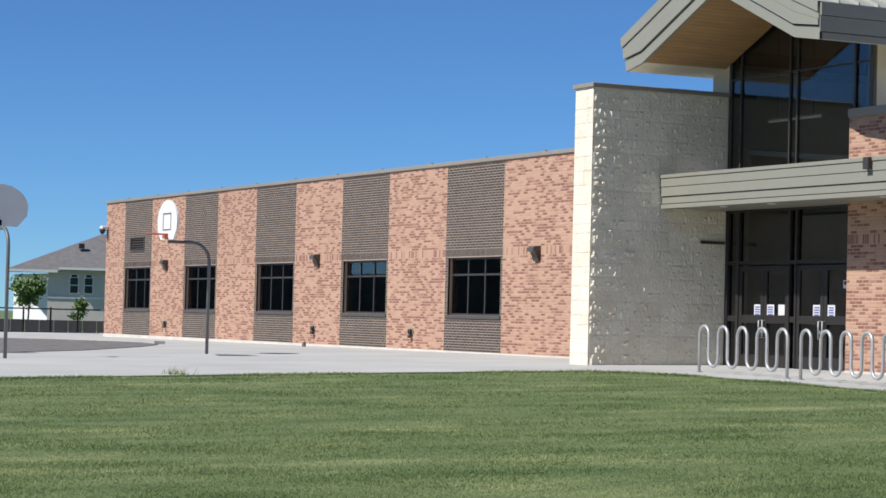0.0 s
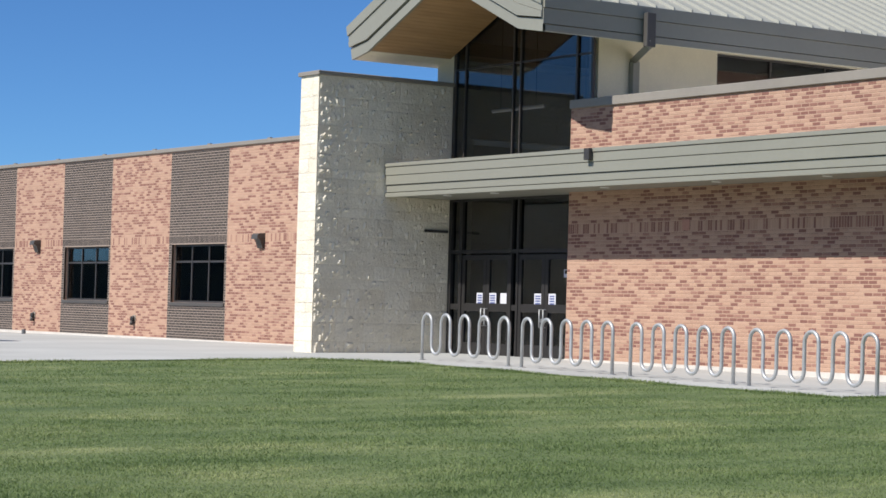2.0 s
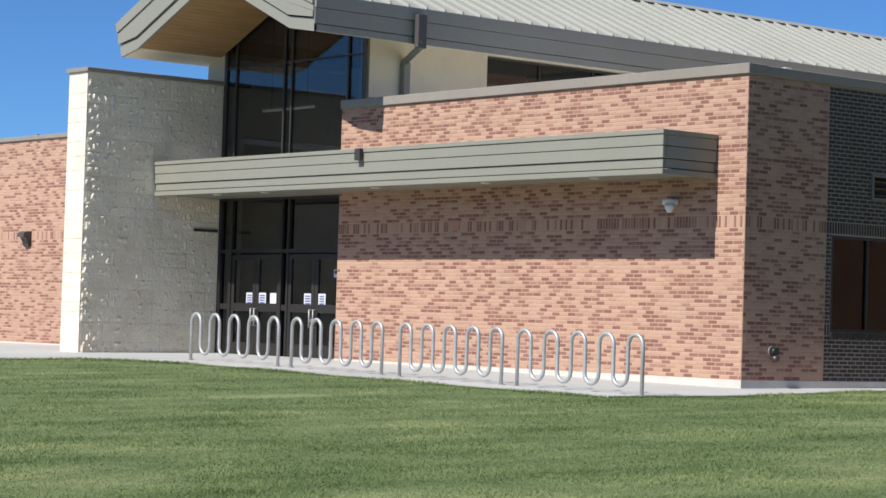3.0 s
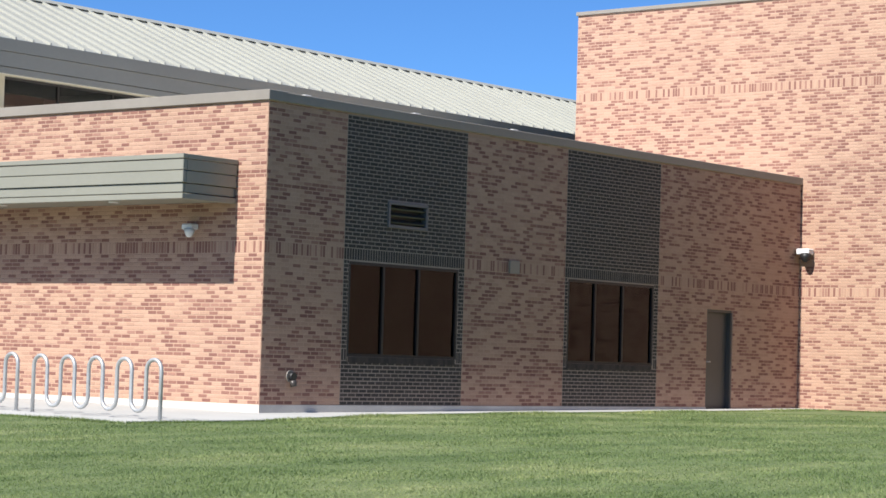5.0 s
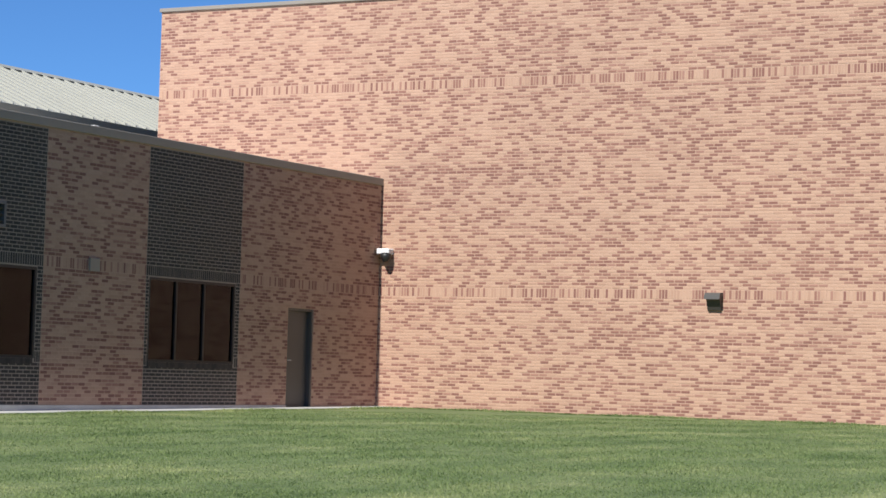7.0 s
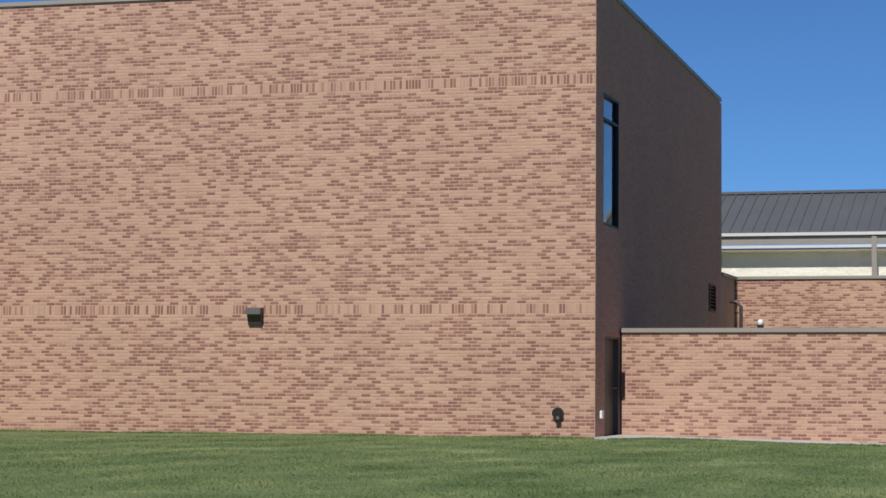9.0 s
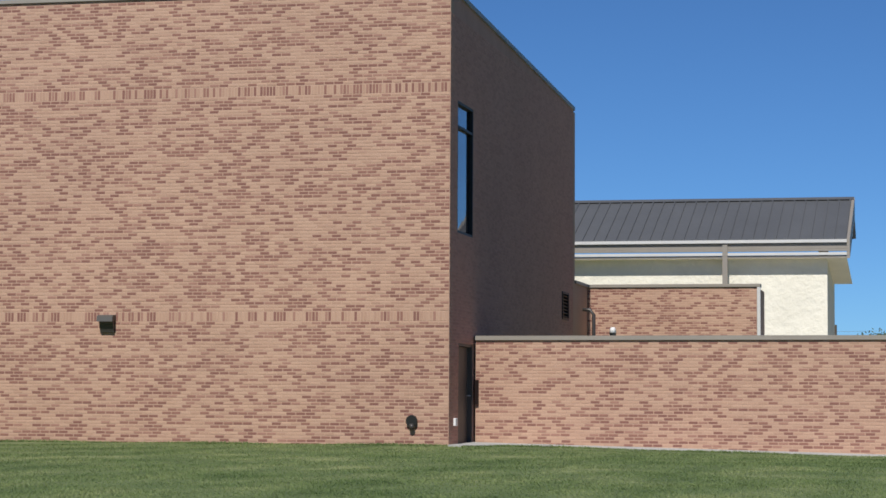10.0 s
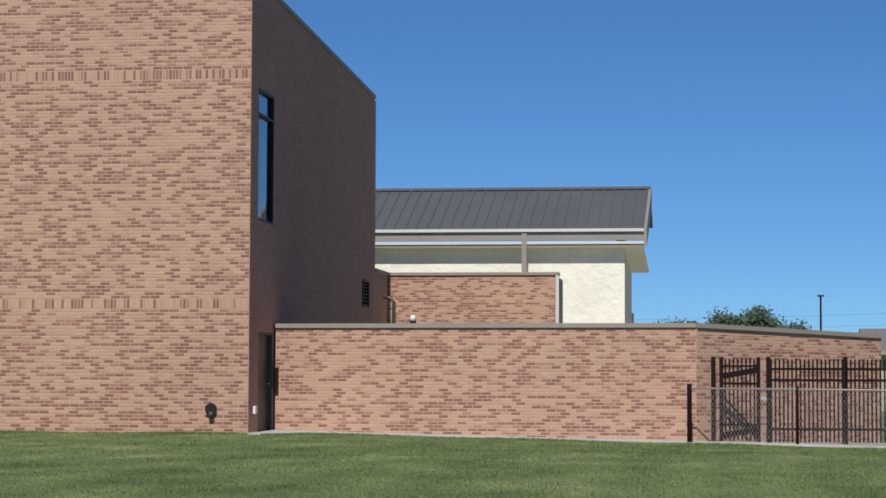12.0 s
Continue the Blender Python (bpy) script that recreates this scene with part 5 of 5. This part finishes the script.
# ---- the house and fence beyond the wing ----
def far_house(heading, dist):
    cx, cy = polar(heading, dist)
    d = Vector((cx, cy, 0)).normalized()
    r = Vector((d.y, -d.x, 0))
    o = Vector((cx, cy, 0))
    h = thing("house", (cx, cy, 0.2), "two-storey grey and white house with a hipped shingle roof", "house")

    def at(a, b, z):
        return o + r * a + d * b + Vector((0, 0, z))

    def blockp(name, a0, a1, b0, b1, z0, z1, mat, label=""):
        s = Solid()
        s.prism([at(a0, b0, z0), at(a1, b0, z0), at(a1, b1, z0), at(a0, b1, z0)], (0, 0, z1 - z0))
        return piece(name, s, mat, h, label)

    blockp("wall", 0.0, 9.6, 0, 10, 0, 5.3, siding_grey, "grey siding wall")
    corner = at(0.0, 0.6, 0)
    piece("wall", Solid().box((corner.x - 10.6, corner.y, 0), (corner.x, corner.y + 7, 4.7)), siding_white, h, "sunlit white siding wall")
    hip = Solid().add([at(-3.7, -0.6, 4.95), at(13, -0.6, 5.1), at(13, 13, 5.1), at(-3.7, 13, 4.95), at(4.7, 5.5, 8.45), at(5.4, 7.5, 8.45)],
                      [(0, 1, 4), (1, 2, 5, 4), (2, 3, 5), (3, 0, 4, 5), (3, 2, 1, 0)])
    piece("roof", hip, shingle, h, "grey hipped shingle roof")
    low = Solid().add([at(0.9, -0.9, 5.2), at(9.9, -0.9, 5.2), at(9.9, 5, 5.2), at(0.9, 5, 5.2), at(5.2, 2.6, 6.9)],
                      [(0, 1, 4), (1, 2, 4), (2, 3, 4), (3, 0, 4), (3, 2, 1, 0)])
    piece("front_roof", low, shingle, h)
    blockp("fascia", 0.9, 9.9, -0.94, -0.9, 5.04, 5.24, white_paint)
    blockp("trim", 0.0, 9.6, -0.08, 0, 2.55, 2.72, white_paint)
    blockp("fascia", -3.7, 0.8, -0.66, -0.6, 4.78, 5.0, white_paint)
    for a in (2.25, 3.5):
        w = new("window")
        w.location = at(a, 0, 2.9)
        arch = [at(a - 0.42, -0.12, 2.95), at(a + 0.42, -0.12, 2.95), at(a + 0.42, -0.12, 4.4)] + [at(a + 0.42 * math.cos(q), -0.12, 4.4 + 0.36 * math.sin(q)) for q in (0.5, 1.05, 1.57, 2.1, 2.64)] + [at(a - 0.42, -0.12, 4.4)]
        under(part("frame", Solid().prism(arch, d * 0.11), white_paint), w)
        for z0, z1 in ((3.05, 3.68), (3.76, 4.36), (4.42, 4.64)):
            hw = 0.33 if z1 < 4.4 else 0.24
            under(part("pane", Solid().prism([at(a - hw, -0.135, z0), at(a + hw, -0.135, z0), at(a + hw, -0.135, z1), at(a - hw, -0.135, z1)], d * 0.012), rubber), w)
        w.parent = h
        w.matrix_parent_inverse = Matrix.Translation(h.location).inverted()
    for a, z in ((0.3, 6.3), (2.6, 7.35)):
        blockp("roof_vent", a, a + 0.5, 2.4, 2.8, z - 0.35, z + 0.1, rubber)


far_house(-73.185, 200)
shed = thing("house", (14, 134, 0.2), "low pale house with a grey roof beyond the yard", "house")
piece("wall", Solid().box((7.6, 130, -0.5), (24, 138, 3.9)), stucco_dim, shed)
piece("roof", Solid().prism([(7.05, 129.4, 3.82), (7.05, 134, 5.3), (7.05, 138.6, 3.82), (7.05, 138.6, 3.7), (7.05, 129.4, 3.7)], (17.6, 0, 0)), shingle, shed, "dark grey shingle roof")
piece("fascia", Solid().box((7.0, 129.32, 3.68), (24.7, 129.4, 3.92)), metal_cap, shed)
fx, fy = polar(-74.2, 100)
dark = thing("panel_fence", (fx, fy, 0.3), "dark slatted boundary fence beyond the paving", "fence")
d = Vector((math.cos(radians(74.2)), math.sin(radians(74.2)), 0))
for k in range(16):
    a = Vector((fx, fy, 0)) + d * (-3.5 + k * 0.62)
    piece("board", Solid().prism([a + Vector((0, 0, 0.2)), a + d * 0.6 + Vector((0, 0, 0.2)), a + d * 0.6 + Vector((0, 0, 1.02)), a + Vector((0, 0, 1.02))], Vector((-d.y, d.x, 0)) * 0.05), hedge_dark, dark)
frame_f = thing("iron_fence", (fx, fy, 0.3), "thin black iron fence beyond the paving", "fence")
for k in range(5):
    a = Vector((fx, fy, 0)) * 0.985 + d * (-0.4 + k * 1.15)
    piece("post", Solid().tube([a + Vector((0, 0, 0.2)), a + Vector((0, 0, 1.58))], 0.045, 6), black_iron, frame_f)
a = Vector((fx, fy, 0)) * 0.985 - d * 4.5
for z in (0.5, 1.5):
    piece("rail", Solid().tube([a + Vector((0, 0, z)), a + d * 8.5 + Vector((0, 0, z))], 0.03, 5), black_iron, frame_f)


# ---- small things on the paving ----
for x, y, rx, ry in ((-53.4, 15.6, 0.45, 0.45), (-49.3, 19.6, 0.62, 0.62)):
    z = level(x, y) + 0.031
    cover = thing("drain_cover", (x, y, z), "round dark iron drain cover in the paving", "drain")
    piece("lid", Solid().prism([(x + rx * math.cos(2 * math.pi * k / 20), y + ry * math.sin(2 * math.pi * k / 20), z) for k in range(20)], (0, 0, 0.006)), pole_grey, cover)
stub = thing("pipe_stub", (-60.3, 25.9, level(-60.3, 25.9) + 0.03), "short pale pipe stub at the foot of the wing", "pipe")
piece("tube", Solid().tube([(-60.3, 25.9, level(-60.3, 25.9)), (-60.3, 25.9, level(-60.3, 25.9) + 0.16)], 0.06, 10), pole_grey, stub)


def weed(x, y, seed):
    rn = random.Random(seed)
    z = level(x, y) + 0.03
    s = Solid()
    for k in range(70):
        a, l = rn.uniform(0, 6.28), rn.uniform(0.05, 0.2)
        p = Vector((x + rn.gauss(0, 0.16), y + rn.gauss(0, 0.1), z))
        e = p + Vector((math.cos(a) * l * 0.7, math.sin(a) * l * 0.7, l * rn.uniform(0.5, 1)))
        w = Vector((-math.sin(a), math.cos(a), 0)) * 0.008
        s.add([p - w, p + w, e], [(0, 1, 2)])
    w = tagged(part("weed", s, blades_mat), "scruffy green weed at the edge of the paving", "plant")
    return w


weed(-37.2, 13.6, 4)

# ---- grass ----
def meadow(count, seed):
    """Short mown blades over the part of the lawn next to the camera's view."""
    rg = np.random.RandomState(seed)
    ang = np.radians(rg.uniform(-76, 8, count))
    dist = 9.0 * (46.0 / 9.0) ** rg.uniform(0, 1, count)
    x, y = np.sin(ang) * dist, np.cos(ang) * dist
    edge = np.interp(y, [0, 9, 14, 18, 21.6, 22.5, 22.6, 26, 29.5, 43.9, 44, 50], [-36.5, -36.5, -36.8, -36.9, -36.6, -34.5, -23.0, -23.0, -23.9, -23.9, 50, 50])
    edge = np.where((y > 22.3) & (y < 24.6), np.maximum(edge, -22.7), edge)
    ok = (x > edge + 0.05) & (y < 43.9) & ~((x > -1.2) & (y > 44.4))
    x, y, dist = x[ok], y[ok], dist[ok]
    # a shaggy fringe along the paving and the foot of the tall wall
    runs = (((-36.6, 9.0), (-36.9, 14.0), (-37.0, 18.0), (-36.7, 21.6), (-34.5, 22.5), (-30.0, 22.35), (-23.1, 22.15), (-22.75, 24.6), (-23.1, 26.0), (-23.95, 29.5), (-23.98, 43.9)),
            ((-23.9, 43.97), (-9.62, 43.97)), ((-9.3, 43.7), (-8.6, 45.0), (-0.8, 44.65), (8.0, 44.3)))
    fx, fy = [], []
    for run in runs:
        for (ax, ay), (bx, by) in zip(run, run[1:]):
            m = int(math.hypot(bx - ax, by - ay) * 650)
            u = rg.uniform(0, 1, m)
            off = np.abs(rg.normal(0, 0.05, m)) * np.sign(0.85 - rg.uniform(0, 1, m)) + 0.012
            ln = math.hypot(bx - ax, by - ay)
            px, py = (by - ay) / ln, -(bx - ax) / ln
            fx.append(ax + (bx - ax) * u + px * off)
            fy.append(ay + (by - ay) * u + py * off)
    fx, fy = np.concatenate(fx), np.concatenate(fy)
    fringe = np.concatenate([np.ones(len(x)), rg.uniform(1.6, 3.0, len(fx))])
    x, y = np.concatenate([x, fx]), np.concatenate([y, fy])
    dist = np.hypot(x, y)
    n = len(x)
    z = np.array([level(a, b) for a, b in zip(x, y)])
    h = fringe * rg.uniform(0.010, 0.026, n) * (0.85 + 0.25 * np.sin(x * 1.7 + np.sin(y * 1.3) * 2))
    w = rg.uniform(0.0028, 0.005, n) * (0.6 + dist / 20)
    t = rg.uniform(0, 2 * np.pi, n)
    lean = rg.uniform(0.0, 0.035, n)
    lt = rg.uniform(0, 2 * np.pi, n)
    v = np.empty((n, 3, 3))
    v[:, 0] = np.stack([x - np.cos(t) * w, y - np.sin(t) * w, z - 0.004], 1)
    v[:, 1] = np.stack([x + np.cos(t) * w, y + np.sin(t) * w, z - 0.004], 1)
    v[:, 2] = np.stack([x + np.cos(lt) * lean, y + np.sin(lt) * lean, z + h], 1)
    me = bpy.data.meshes.new("grass")
    me.vertices.add(n * 3)
    me.vertices.foreach_set("co", v.ravel())
    me.loops.add(n * 3)
    me.loops.foreach_set("vertex_index", np.arange(n * 3))
    me.polygons.add(n)
    me.polygons.foreach_set("loop_start", np.arange(n) * 3)
    me.update(calc_edges=True)
    me.validate()
    me.materials.append(blades_mat)
    return tagged(new("grass", me), "short mown green grass blades with dry patches", "grass", kind="stuff")


meadow(1350000, 5)
